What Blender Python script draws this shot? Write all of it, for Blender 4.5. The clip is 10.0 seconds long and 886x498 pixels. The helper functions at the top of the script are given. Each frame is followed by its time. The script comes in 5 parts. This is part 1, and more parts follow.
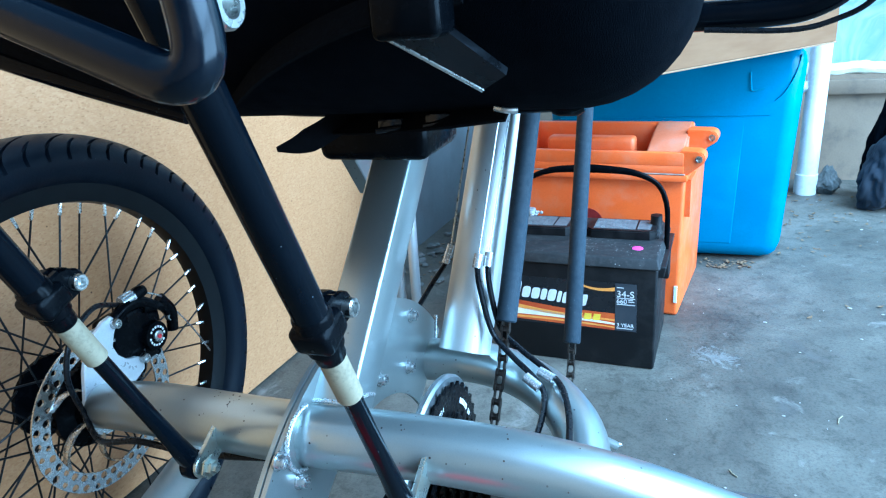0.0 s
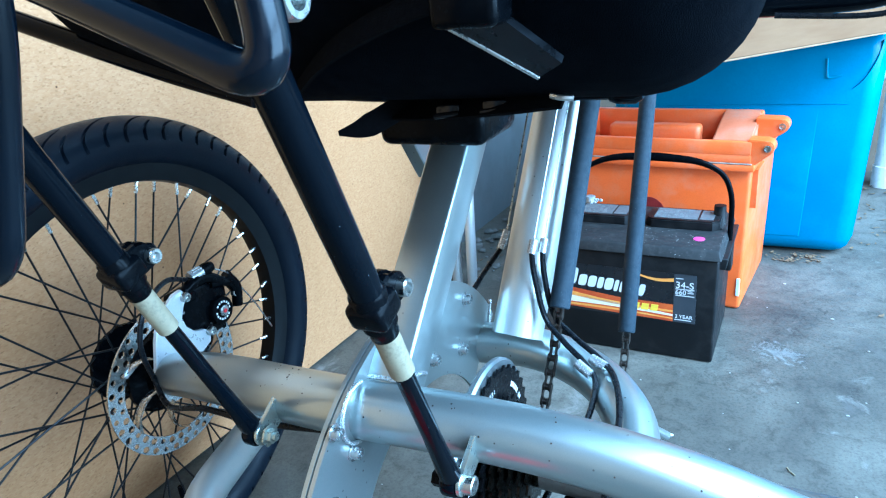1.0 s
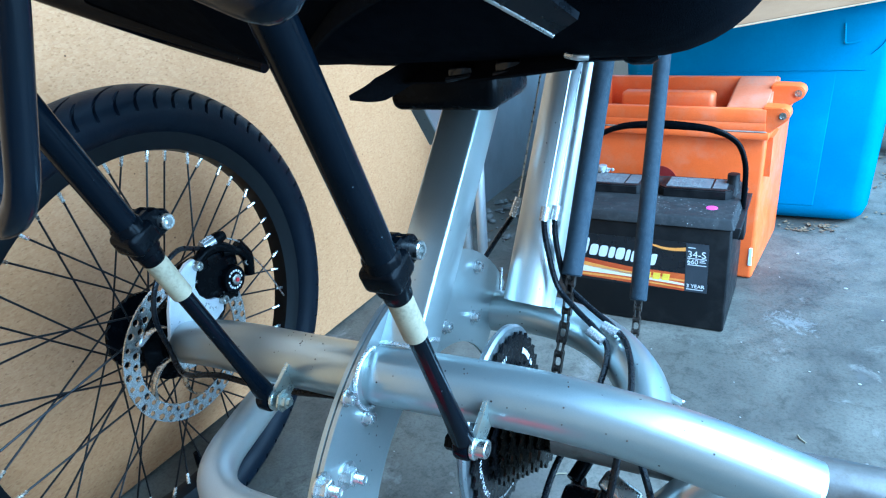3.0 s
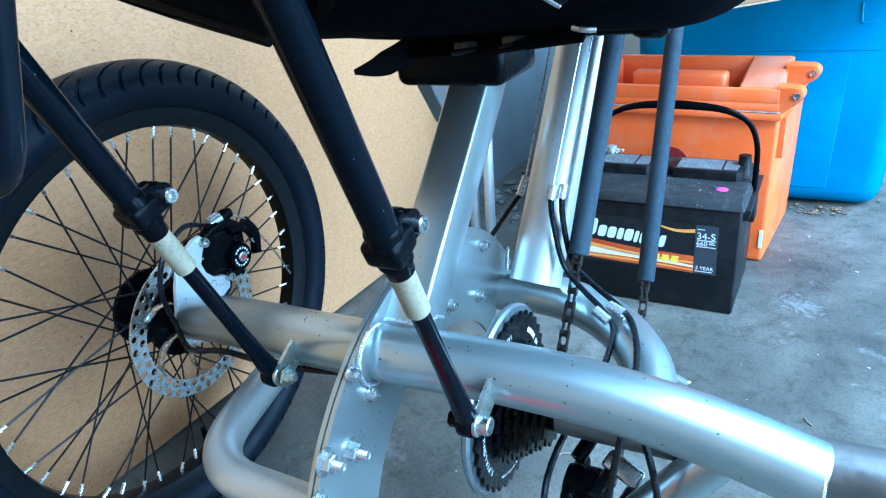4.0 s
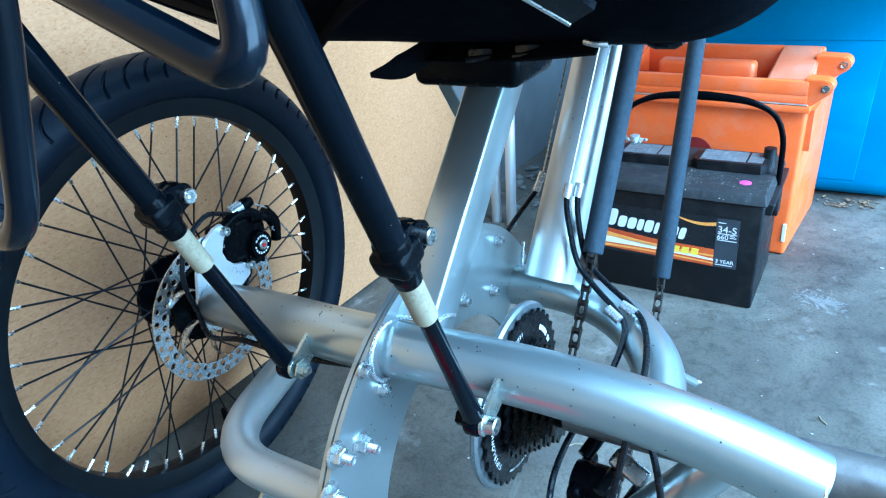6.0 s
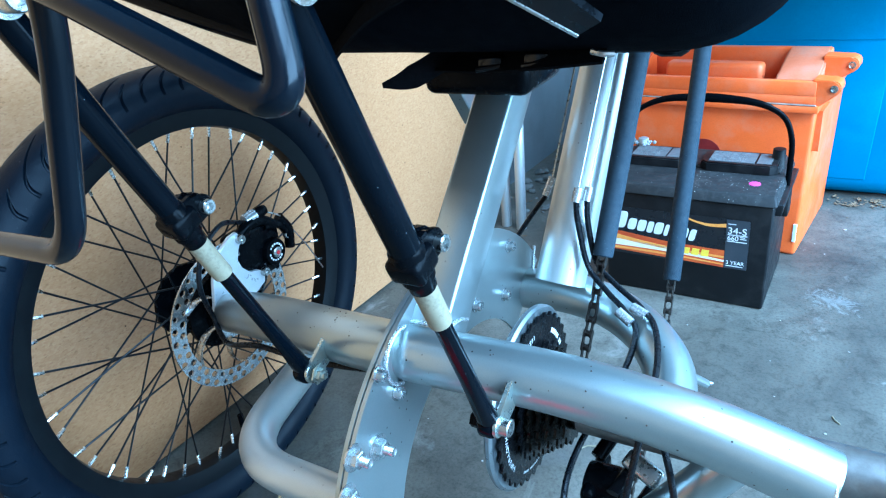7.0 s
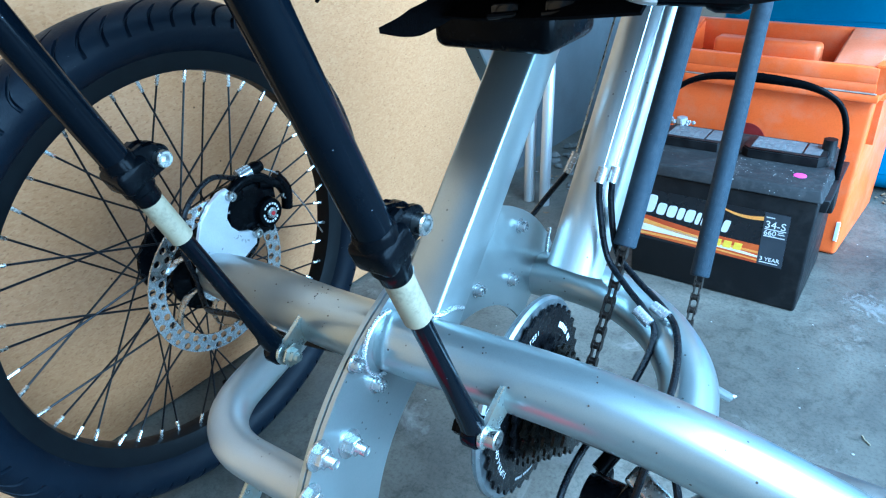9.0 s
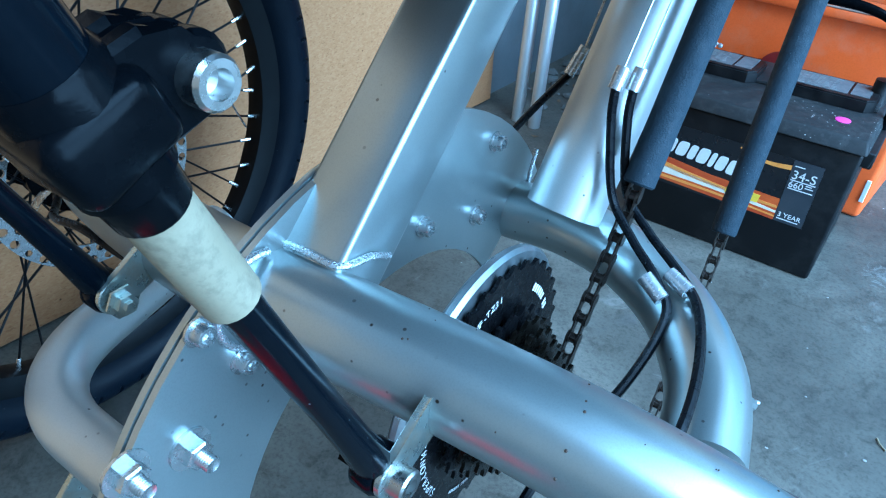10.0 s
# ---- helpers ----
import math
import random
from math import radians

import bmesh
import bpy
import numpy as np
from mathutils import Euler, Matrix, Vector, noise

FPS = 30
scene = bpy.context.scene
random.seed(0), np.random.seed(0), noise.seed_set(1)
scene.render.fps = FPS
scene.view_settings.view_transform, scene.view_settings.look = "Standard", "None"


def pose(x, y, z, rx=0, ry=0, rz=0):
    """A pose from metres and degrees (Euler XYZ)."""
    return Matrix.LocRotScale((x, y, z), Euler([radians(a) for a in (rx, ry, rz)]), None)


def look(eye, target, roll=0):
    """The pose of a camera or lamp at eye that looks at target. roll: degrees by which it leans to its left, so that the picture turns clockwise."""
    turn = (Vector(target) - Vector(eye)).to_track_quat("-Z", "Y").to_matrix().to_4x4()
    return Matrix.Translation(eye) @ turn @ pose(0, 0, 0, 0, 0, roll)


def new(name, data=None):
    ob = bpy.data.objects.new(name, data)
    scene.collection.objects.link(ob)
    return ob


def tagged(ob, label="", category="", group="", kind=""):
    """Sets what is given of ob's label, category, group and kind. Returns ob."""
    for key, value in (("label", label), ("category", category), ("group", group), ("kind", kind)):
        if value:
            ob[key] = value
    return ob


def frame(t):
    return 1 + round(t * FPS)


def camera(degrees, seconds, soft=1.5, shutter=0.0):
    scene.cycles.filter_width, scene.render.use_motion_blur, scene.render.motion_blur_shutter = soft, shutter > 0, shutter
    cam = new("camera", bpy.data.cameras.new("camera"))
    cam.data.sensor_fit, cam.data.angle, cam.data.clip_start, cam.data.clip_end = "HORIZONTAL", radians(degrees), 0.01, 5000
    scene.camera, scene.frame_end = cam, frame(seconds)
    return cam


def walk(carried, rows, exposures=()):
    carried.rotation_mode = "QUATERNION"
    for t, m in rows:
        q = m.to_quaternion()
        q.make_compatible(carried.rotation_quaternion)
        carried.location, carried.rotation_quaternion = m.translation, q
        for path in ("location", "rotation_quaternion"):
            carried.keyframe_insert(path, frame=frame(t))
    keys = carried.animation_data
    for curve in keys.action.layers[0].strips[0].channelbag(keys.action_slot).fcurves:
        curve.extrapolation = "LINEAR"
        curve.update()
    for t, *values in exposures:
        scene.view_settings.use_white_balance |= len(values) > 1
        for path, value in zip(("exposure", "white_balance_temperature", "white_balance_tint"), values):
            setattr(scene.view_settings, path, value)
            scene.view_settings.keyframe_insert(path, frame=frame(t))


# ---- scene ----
cam = camera(66.0, 10.0, soft=1.2)
PATH = [
    (0, (-0.037, 0.249, 0.594), (-0.733, 1.989, -0.105), -5.0),
    (0.5, (-0.026, 0.243, 0.600), (-0.842, 1.930, -0.097), -5.2),
    (1, (-0.031, 0.242, 0.596), (-0.882, 1.901, -0.128), -5.4),
    (1.5, (-0.022, 0.246, 0.600), (-0.877, 1.891, -0.151), -5.6),
    (2, (-0.015, 0.251, 0.592), (-0.809, 1.924, -0.165), -6.0),
    (2.5, (-0.020, 0.260, 0.591), (-0.796, 1.923, -0.205), -5.7),
    (3, (-0.033, 0.241, 0.591), (-0.902, 1.858, -0.203), -6.0),
    (3.2, (-0.036, 0.238, 0.586), (-0.921, 1.831, -0.237), -6.1),
    (4.5, (-0.029, 0.246, 0.589), (-0.911, 1.831, -0.254), -5.7),
    (5, (-0.031, 0.245, 0.594), (-0.915, 1.826, -0.254), -5.1),
    (5.5, (-0.029, 0.243, 0.591), (-0.970, 1.781, -0.278), -5.5),
    (5.7, (-0.026, 0.249, 0.597), (-0.962, 1.774, -0.297), -5.6),
    (7, (-0.021, 0.241, 0.608), (-0.988, 1.756, -0.271), -6.9),
    (7.5, (-0.019, 0.236, 0.606), (-0.979, 1.756, -0.269), -6.0),
    (8, (-0.025, 0.223, 0.603), (-0.984, 1.740, -0.279), -5.5),
    (8.2, (-0.033, 0.223, 0.596), (-1.021, 1.710, -0.306), -5.8),
    (8.5, (-0.035, 0.247, 0.602), (-1.015, 1.722, -0.328), -5.2),
    (9, (-0.037, 0.300, 0.585), (-1.048, 1.736, -0.373), -3.8),
    (9.2, (-0.041, 0.318, 0.596), (-1.071, 1.718, -0.395), -4.7),
    (9.5, (-0.057, 0.347, 0.550), (-1.057, 1.747, -0.470), -1.8),
    (9.7, (-0.076, 0.386, 0.520), (-1.045, 1.797, -0.514), 0.5),
    (10, (-0.096, 0.429, 0.507), (-0.993, 1.791, -0.650), 2.8),
]
walk(cam, [(t, look(eye, target, roll)) for t, eye, target, roll in PATH], [(0.0, 0.44, 4060, -8.5), (1.2, 0.62, 4060, -8.5), (2.5, 0.52, 3980, -8.5), (5.5, 0.56, 3980, -9.0), (8.5, 0.57, 3930, -9.5), (9.5, 0.42, 3950, -9.5), (10.0, 0.04, 3880, -9.0)])

# ---- light ----
world = bpy.data.worlds.new("world")
scene.world = world
world.use_nodes = True
wn = world.node_tree
sky = wn.nodes.new("ShaderNodeTexSky")
sky.sky_type = "NISHITA"
sky.sun_disc = False
sky.sun_elevation, sky.sun_rotation = radians(38), radians(150)
wn.links.new(sky.outputs[0], wn.nodes["Background"].inputs[0])
wn.nodes["Background"].inputs[1].default_value = 0.12


def area_lamp(name, eye, target, sx, sy, power, color):
    data = bpy.data.lights.new(name, "AREA")
    data.shape, data.size, data.size_y, data.energy, data.color = "RECTANGLE", sx, sy, power, color
    ob = new(name, data)
    ob.matrix_world = look(eye, target)
    return ob


# daylight in the open garage door beside the trike
area_lamp("door_daylight", (2.9, 0.50, 1.12), (0.0, 0.50, 0.70), 3.0, 2.0, 205, (0.88, 0.94, 1.0))
# open sky past the edge of the roof
area_lamp("roof_opening_daylight", (1.90, 0.60, 2.56), (1.75, 0.60, 0.0), 2.9, 2.3, 300, (0.86, 0.93, 1.0))

# ---- materials ----


def nodes_of(name):
    m = bpy.data.materials.new(name)
    m.use_nodes = True
    return m, m.node_tree, m.node_tree.nodes["Principled BSDF"]


def surface(name, base, base2=None, rough=0.5, metal=0.0, scale=30.0, fine=400.0, bump=0.0, dirt=None, dirt_amount=0.0, dirt_scale=12.0,
            coat=0.0, spec=0.5, spots=None, spot_scale=120.0, spot_size=0.12, rough_vary=0.1, piece_vary=0.0, stretch=(1, 1, 1)):
    """A procedural surface: two tones at a coarse and a fine scale, patches of dirt, small spots, fine relief."""
    m, t, b = nodes_of(name)
    n, l = t.nodes, t.links
    co = n.new("ShaderNodeTexCoord")
    mp = n.new("ShaderNodeMapping")
    mp.inputs["Scale"].default_value = stretch
    l.new(co.outputs["Object"], mp.inputs[0])
    vec = mp.outputs[0]

    def noise_tex(s, detail=4.0, r=0.55):
        x = n.new("ShaderNodeTexNoise")
        x.inputs["Scale"].default_value, x.inputs["Detail"].default_value, x.inputs["Roughness"].default_value = s, detail, r
        l.new(vec, x.inputs["Vector"])
        return x.outputs["Fac"]

    def ramp(fac, lo, hi):
        x = n.new("ShaderNodeMapRange")
        x.inputs["From Min"].default_value, x.inputs["From Max"].default_value = lo, hi
        l.new(fac, x.inputs["Value"])
        return x.outputs[0]

    def blend(fac, a, c):
        x = n.new("ShaderNodeMix")
        x.data_type = "RGBA"
        l.new(fac, x.inputs[0])
        for sock, v in ((x.inputs[6], a), (x.inputs[7], c)):
            if isinstance(v, tuple):
                sock.default_value = (*v, 1)
            else:
                l.new(v, sock)
        return x.outputs[2]

    if base2 is None:
        base2 = tuple(min(1, c * 1.18) for c in base)
    col = blend(ramp(noise_tex(scale), 0.3, 0.7), base, base2)
    f = noise_tex(fine, 3.0, 0.7)
    darker = tuple(c * 0.72 for c in base)
    mixf = n.new("ShaderNodeMath")
    mixf.operation = "MULTIPLY"
    l.new(ramp(f, 0.45, 0.75), mixf.inputs[0])
    mixf.inputs[1].default_value = 0.35
    col = blend(mixf.outputs[0], col, darker)
    if dirt:
        d = n.new("ShaderNodeMath")
        d.operation = "MULTIPLY"
        l.new(ramp(noise_tex(dirt_scale, 8.0, 0.7), 0.5, 0.72), d.inputs[0])
        d.inputs[1].default_value = dirt_amount
        col = blend(d.outputs[0], col, dirt)
    if spots:
        v = n.new("ShaderNodeTexVoronoi")
        v.inputs["Scale"].default_value = spot_scale
        l.new(vec, v.inputs["Vector"])
        gate = ramp(noise_tex(spot_scale * 0.12, 2.0), 0.5, 0.6)
        s = ramp(v.outputs["Distance"], spot_size, spot_size * 0.6)
        g = n.new("ShaderNodeMath")
        g.operation = "MULTIPLY"
        l.new(gate, g.inputs[0])
        l.new(s, g.inputs[1])
        col = blend(g.outputs[0], col, spots)
    if piece_vary:
        oi = n.new("ShaderNodeObjectInfo")
        hsv = n.new("ShaderNodeHueSaturation")
        l.new(col, hsv.inputs["Color"])
        mr = n.new("ShaderNodeMapRange")
        l.new(oi.outputs["Random"], mr.inputs["Value"])
        mr.inputs["To Min"].default_value, mr.inputs["To Max"].default_value = 1 - piece_vary, 1 + piece_vary
        l.new(mr.outputs[0], hsv.inputs["Value"])
        col = hsv.outputs[0]
    l.new(col, b.inputs["Base Color"])
    rr = n.new("ShaderNodeMapRange")
    l.new(noise_tex(scale * 2.3, 5.0), rr.inputs["Value"])
    rr.inputs["From Min"].default_value, rr.inputs["From Max"].default_value = 0.3, 0.7
    rr.inputs["To Min"].default_value, rr.inputs["To Max"].default_value = max(0.03, rough - rough_vary), min(1, rough + rough_vary)
    l.new(rr.outputs[0], b.inputs["Roughness"])
    b.inputs["Metallic"].default_value = metal
    b.inputs["Specular IOR Level"].default_value = spec
    b.inputs["Coat Weight"].default_value = coat
    b.inputs["Coat Roughness"].default_value = 0.15
    if bump:
        bp = n.new("ShaderNodeBump")
        bp.inputs["Strength"].default_value, bp.inputs["Distance"].default_value = bump, 0.002
        l.new(f, bp.inputs["Height"])
        l.new(bp.outputs[0], b.inputs["Normal"])
    return m


SILVER = surface("silver_paint", (0.385, 0.42, 0.415), (0.42, 0.455, 0.45), rough=0.30, metal=0.86, scale=18, fine=1500, coat=0.0, bump=0.0, rough_vary=0.015,
                 spots=(0.06, 0.05, 0.04), spot_scale=110, spot_size=0.10)
# rougher silver, base lightened to imitate the door light on the boom
LIGHTENED_SATIN = surface("lightened_satin_silver", (0.55, 0.57, 0.56), (0.59, 0.61, 0.60), rough=0.44, metal=0.8, scale=18, fine=1500, rough_vary=0.02,
                       spots=(0.06, 0.05, 0.04), spot_scale=110, spot_size=0.10)
BOLT_ZINC = surface("bright_zinc", (0.47, 0.49, 0.49), (0.53, 0.54, 0.53), rough=0.24, metal=0.9, scale=60, fine=600)
WELD = surface("weld_bead", (0.52, 0.54, 0.55), rough=0.28, metal=0.85, scale=300, bump=0.4, fine=600)
STEEL = surface("zinc_steel", (0.48, 0.49, 0.48), (0.55, 0.55, 0.53), rough=0.3, metal=1.0, scale=120, fine=900, dirt=(0.30, 0.26, 0.20), dirt_amount=0.2, dirt_scale=200)
TAB_ZINC = surface("yellow_zinc", (0.44, 0.49, 0.47), (0.50, 0.52, 0.45), rough=0.32, metal=0.9, scale=60, fine=700, dirt=(0.35, 0.24, 0.12), dirt_amount=0.5, dirt_scale=60)
ROTOR = surface("brake_rotor_steel", (0.54, 0.55, 0.55), rough=0.25, metal=1.0, scale=80, fine=800)
BLACK_GLOSS = surface("black_gloss_paint", (0.0014, 0.0021, 0.0036), (0.002, 0.003, 0.005), rough=0.15, scale=40, fine=800, rough_vary=0.04, spec=0.07,
                      spots=(0.10, 0.11, 0.12), spot_scale=150, spot_size=0.05)
RACK_BLACK = surface("black_satin_wire", (0.001, 0.002, 0.004), (0.0016, 0.003, 0.006), rough=0.21, scale=40, fine=800, rough_vary=0.05, spec=0.22)
BLACK_PLASTIC = surface("black_plastic", (0.0012, 0.0015, 0.0022), (0.0022, 0.0026, 0.0035), rough=0.24, scale=60, fine=900, bump=0.03, spec=0.05)
BLACK_FABRIC = surface("black_fabric", (0.0008, 0.0013, 0.0026), (0.0015, 0.0022, 0.0040), rough=0.92, scale=40, fine=1400, bump=0.5, spec=0.03)
WEBBING = surface("black_webbing", (0.002, 0.002, 0.0025), (0.0035, 0.0035, 0.0045), rough=0.85, scale=300, fine=1600, bump=0.6, spec=0.04)
FOAM = surface("grey_foam_sleeve", (0.007, 0.0155, 0.027), (0.012, 0.023, 0.037), rough=0.72, scale=90, fine=1000, bump=0.45, spots=(0.25, 0.27, 0.28), spot_scale=260, spot_size=0.08)
RUBBER = surface("tyre_rubber", (0.0026, 0.0044, 0.0085), (0.0042, 0.0066, 0.012), rough=0.44, scale=25, fine=500, bump=0.15, dirt=(0.016, 0.020, 0.026), dirt_amount=0.22, dirt_scale=20,
                 spots=(0.25, 0.25, 0.24), spot_scale=160, spot_size=0.045, spec=0.12)
RIM_BLACK = surface("rim_black", (0.0025, 0.003, 0.004), (0.004, 0.005, 0.006), rough=0.38, scale=60, fine=700, spec=0.16)
SPOKE_BLACK = surface("spoke_black", (0.004, 0.004, 0.005), rough=0.35, metal=0.0, spec=0.2, scale=80)
NIPPLE = surface("spoke_nipple", (0.72, 0.72, 0.70), rough=0.25, metal=1.0, scale=200)
CREAM = surface("cream_tape", (0.21, 0.18, 0.11), (0.27, 0.235, 0.15), rough=0.6, scale=60, fine=500, dirt=(0.09, 0.075, 0.045), dirt_amount=0.6, dirt_scale=130)
WHITE_PLATE = surface("white_bracket", (0.66, 0.68, 0.70), rough=0.35, metal=0.5, scale=40, fine=900)
SPROCKET = surface("sprocket_black", (0.003, 0.003, 0.0036), (0.005, 0.005, 0.006), rough=0.28, spec=0.2, metal=0.3, scale=90, fine=800)
BROWN_STEEL = surface("brown_sprocket", (0.008, 0.007, 0.0055), (0.022, 0.018, 0.012), rough=0.3, metal=0.9, scale=150, fine=900)
# axle colour darkened to stand in for the dim ceiling it would reflect
AXLE_DARKENED = surface("darkened_axle_steel", (0.17, 0.16, 0.15), (0.22, 0.21, 0.195), rough=0.42, metal=0.85, scale=40, fine=700, dirt=(0.10, 0.08, 0.06), dirt_amount=0.5, dirt_scale=50)
GUARD = surface("guard_disc_alloy", (0.30, 0.32, 0.33), (0.36, 0.38, 0.39), rough=0.35, metal=0.9, scale=80, fine=800)
CHAIN_MAT = surface("greasy_chain", (0.05, 0.04, 0.035), (0.10, 0.085, 0.07), rough=0.35, metal=0.9, scale=250, fine=900)
CABLE = surface("cable_housing", (0.004, 0.0045, 0.006), rough=0.3, spec=0.2, scale=100, fine=800)
CHROME = surface("chrome_clip", (0.55, 0.56, 0.56), rough=0.22, metal=0.7, scale=200)
GLOSS_PLASTIC = surface("glossy_black_plastic", (0.004, 0.004, 0.005), (0.006, 0.006, 0.007), rough=0.14, scale=60, fine=900, rough_vary=0.04, spec=0.25)
DARK_STEEL = surface("dark_steel_bar", (0.016, 0.018, 0.022), (0.024, 0.026, 0.03), rough=0.3, metal=0.9, scale=50, fine=900)
RED = surface("red_plastic", (0.55, 0.02, 0.03), rough=0.4, scale=100)
POLE_METAL = surface("pale_metal", (0.58, 0.61, 0.61), (0.64, 0.66, 0.66), rough=0.36, metal=0.6, scale=14, fine=900, rough_vary=0.02)
PRINT_WHITE = surface("white_print", (0.78, 0.78, 0.78), (0.82, 0.82, 0.82), rough=0.45, scale=60, fine=600)

ORANGE = surface("orange_plastic", (0.72, 0.115, 0.012), (0.78, 0.145, 0.02), rough=0.42, scale=14, fine=500, dirt=(0.60, 0.28, 0.16), dirt_amount=0.35, dirt_scale=18, bump=0.05,
                 spots=(0.45, 0.2, 0.1), spot_scale=70, spot_size=0.05)
BLUE = surface("blue_plastic", (0.012, 0.142, 0.295), (0.019, 0.172, 0.335), rough=0.40, scale=7, fine=400, bump=0.06, dirt=(0.06, 0.28, 0.54), dirt_amount=0.25, dirt_scale=9)
CARDBOARD = surface("brown_cardboard", (0.155, 0.085, 0.040), (0.195, 0.113, 0.056), spec=0.15, rough=0.85, scale=10, fine=600, bump=0.15, stretch=(1, 1, 6))
CARD_EDGE = surface("cardboard_edge", (0.22, 0.14, 0.07), (0.3, 0.2, 0.11), rough=0.9, scale=80, fine=600, bump=0.3)
PVC = surface("white_pvc", (0.80, 0.80, 0.77), rough=0.35, scale=20, fine=500, dirt=(0.5, 0.47, 0.4), dirt_amount=0.5, dirt_scale=25)
BATT_CASE = surface("battery_black", (0.003, 0.003, 0.0036), (0.005, 0.005, 0.006), rough=0.45, scale=22, fine=500, bump=0.08, dirt=(0.05, 0.047, 0.044), dirt_amount=0.3, dirt_scale=16, spec=0.3)
BATT_TOP = surface("dusty_battery_top", (0.0045, 0.0045, 0.005), (0.010, 0.010, 0.0105), rough=0.7, scale=40, fine=500, bump=0.15, dirt=(0.09, 0.087, 0.083), dirt_amount=0.35, dirt_scale=55,
                   spots=(0.45, 0.44, 0.42), spot_scale=170, spot_size=0.16)
LABEL_GREY = surface("worn_grey_label", (0.07, 0.075, 0.078), (0.17, 0.175, 0.18), rough=0.6, scale=60, fine=500, dirt=(0.06, 0.06, 0.06), dirt_amount=0.8, dirt_scale=60)
LABEL_DARK = surface("dark_label", (0.035, 0.04, 0.05), (0.05, 0.055, 0.065), rough=0.35, scale=30)
LABEL_BLACK = surface("black_label", (0.010, 0.010, 0.012), rough=0.3, scale=30)
LABEL_RED = surface("red_label", (0.40, 0.05, 0.012), (0.62, 0.13, 0.02), rough=0.35, scale=18, stretch=(1, 1, 3))
LABEL_ORANGE = surface("orange_label", (0.80, 0.28, 0.03), (0.85, 0.45, 0.10), rough=0.35, scale=30)
LABEL_YELLOW = surface("yellow_label", (0.85, 0.62, 0.04), rough=0.35, scale=40)
LABEL_CREAM = surface("cream_label", (0.85, 0.78, 0.62), rough=0.35, scale=40)
PINK = surface("pink_sticker", (0.62, 0.06, 0.34), rough=0.5, scale=60)
LEAD = surface("lead_post", (0.35, 0.36, 0.37), (0.5, 0.52, 0.53), rough=0.6, metal=0.6, scale=150, bump=0.4)


def concrete():
    """Grey garage concrete: mottled, with pale scuffs, dark stains and a fine grain."""
    m, t, b = nodes_of("garage_concrete")
    n, l = t.nodes, t.links
    co = n.new("ShaderNodeTexCoord")

    def tex(s, d, r, dist=0.0):
        x = n.new("ShaderNodeTexNoise")
        x.inputs["Scale"].default_value, x.inputs["Detail"].default_value, x.inputs["Roughness"].default_value, x.inputs["Distortion"].default_value = s, d, r, dist
        l.new(co.outputs["Object"], x.inputs["Vector"])
        return x.outputs["Fac"]

    def ramp(fac, stops):
        x = n.new("ShaderNodeValToRGB")
        e = x.color_ramp.elements
        e[0].position, e[0].color = stops[0][0], (*stops[0][1], 1)
        e[1].position, e[1].color = stops[-1][0], (*stops[-1][1], 1)
        for p, c in stops[1:-1]:
            e.new(p).color = (*c, 1)
        l.new(fac, x.inputs[0])
        return x.outputs[0]

    def mix(kind, fac, a, c):
        x = n.new("ShaderNodeMix")
        x.data_type, x.blend_type = "RGBA", kind
        if isinstance(fac, float):
            x.inputs[0].default_value = fac
        else:
            l.new(fac, x.inputs[0])
        l.new(a, x.inputs[6])
        if isinstance(c, tuple):
            x.inputs[7].default_value = (*c, 1)
        else:
            l.new(c, x.inputs[7])
        return x.outputs[2]

    base = ramp(tex(3.2, 9, 0.62, 0.6), [(0.34, (0.046, 0.042, 0.034)), (0.5, (0.090, 0.083, 0.066)), (0.66, (0.150, 0.139, 0.113))])
    grain = ramp(tex(240, 4, 0.7), [(0.30, (0.5, 0.5, 0.5)), (0.50, (1, 1, 1)), (0.75, (1.15, 1.15, 1.15))])
    col = mix("MULTIPLY", 0.85, base, grain)
    pits = ramp(tex(38, 9, 0.78, 0.4), [(0.34, (0.42, 0.41, 0.39)), (0.50, (1, 1, 1)), (0.70, (1.0, 1.0, 1.0))])
    col = mix("MULTIPLY", 0.85, col, pits)
    scuff = ramp(tex(11, 10, 0.68, 1.2), [(0.60, (0, 0, 0)), (0.76, (0.8, 0.8, 0.8))])
    col = mix("MIX", scuff, col, (0.24, 0.228, 0.205))
    gap = n.new("ShaderNodeVectorMath")
    gap.operation = "DISTANCE"
    l.new(co.outputs["Object"], gap.inputs[0])
    gap.inputs[1].default_value = (-1.075, 1.155, 0.009)
    near = n.new("ShaderNodeMath")
    near.operation = "MULTIPLY_ADD"
    ragged = n.new("ShaderNodeMapRange")
    l.new(tex(26, 12, 0.85, 1.6), ragged.inputs["Value"])
    ragged.inputs["From Min"].default_value, ragged.inputs["From Max"].default_value = 0.46, 0.70
    l.new(ragged.outputs[0], near.inputs[0])
    near.inputs[1].default_value = -0.085
    l.new(gap.outputs["Value"], near.inputs[2])
    splat = ramp(near.outputs[0], [(0.0, (0.15, 0.15, 0.15)), (0.02, (0, 0, 0))])
    e2 = splat.node.color_ramp.elements
    e2[0].position, e2[1].position = 0.0, 0.012
    col = mix("MIX", splat, col, (0.5, 0.51, 0.51))
    stain = ramp(tex(6.5, 6, 0.6, 0.9), [(0.60, (0, 0, 0)), (0.74, (0.55, 0.55, 0.55))])
    col = mix("MIX", stain, col, (0.085, 0.08, 0.075))
    l.new(col, b.inputs["Base Color"])
    rr = n.new("ShaderNodeMapRange")
    l.new(tex(14, 6, 0.6), rr.inputs["Value"])
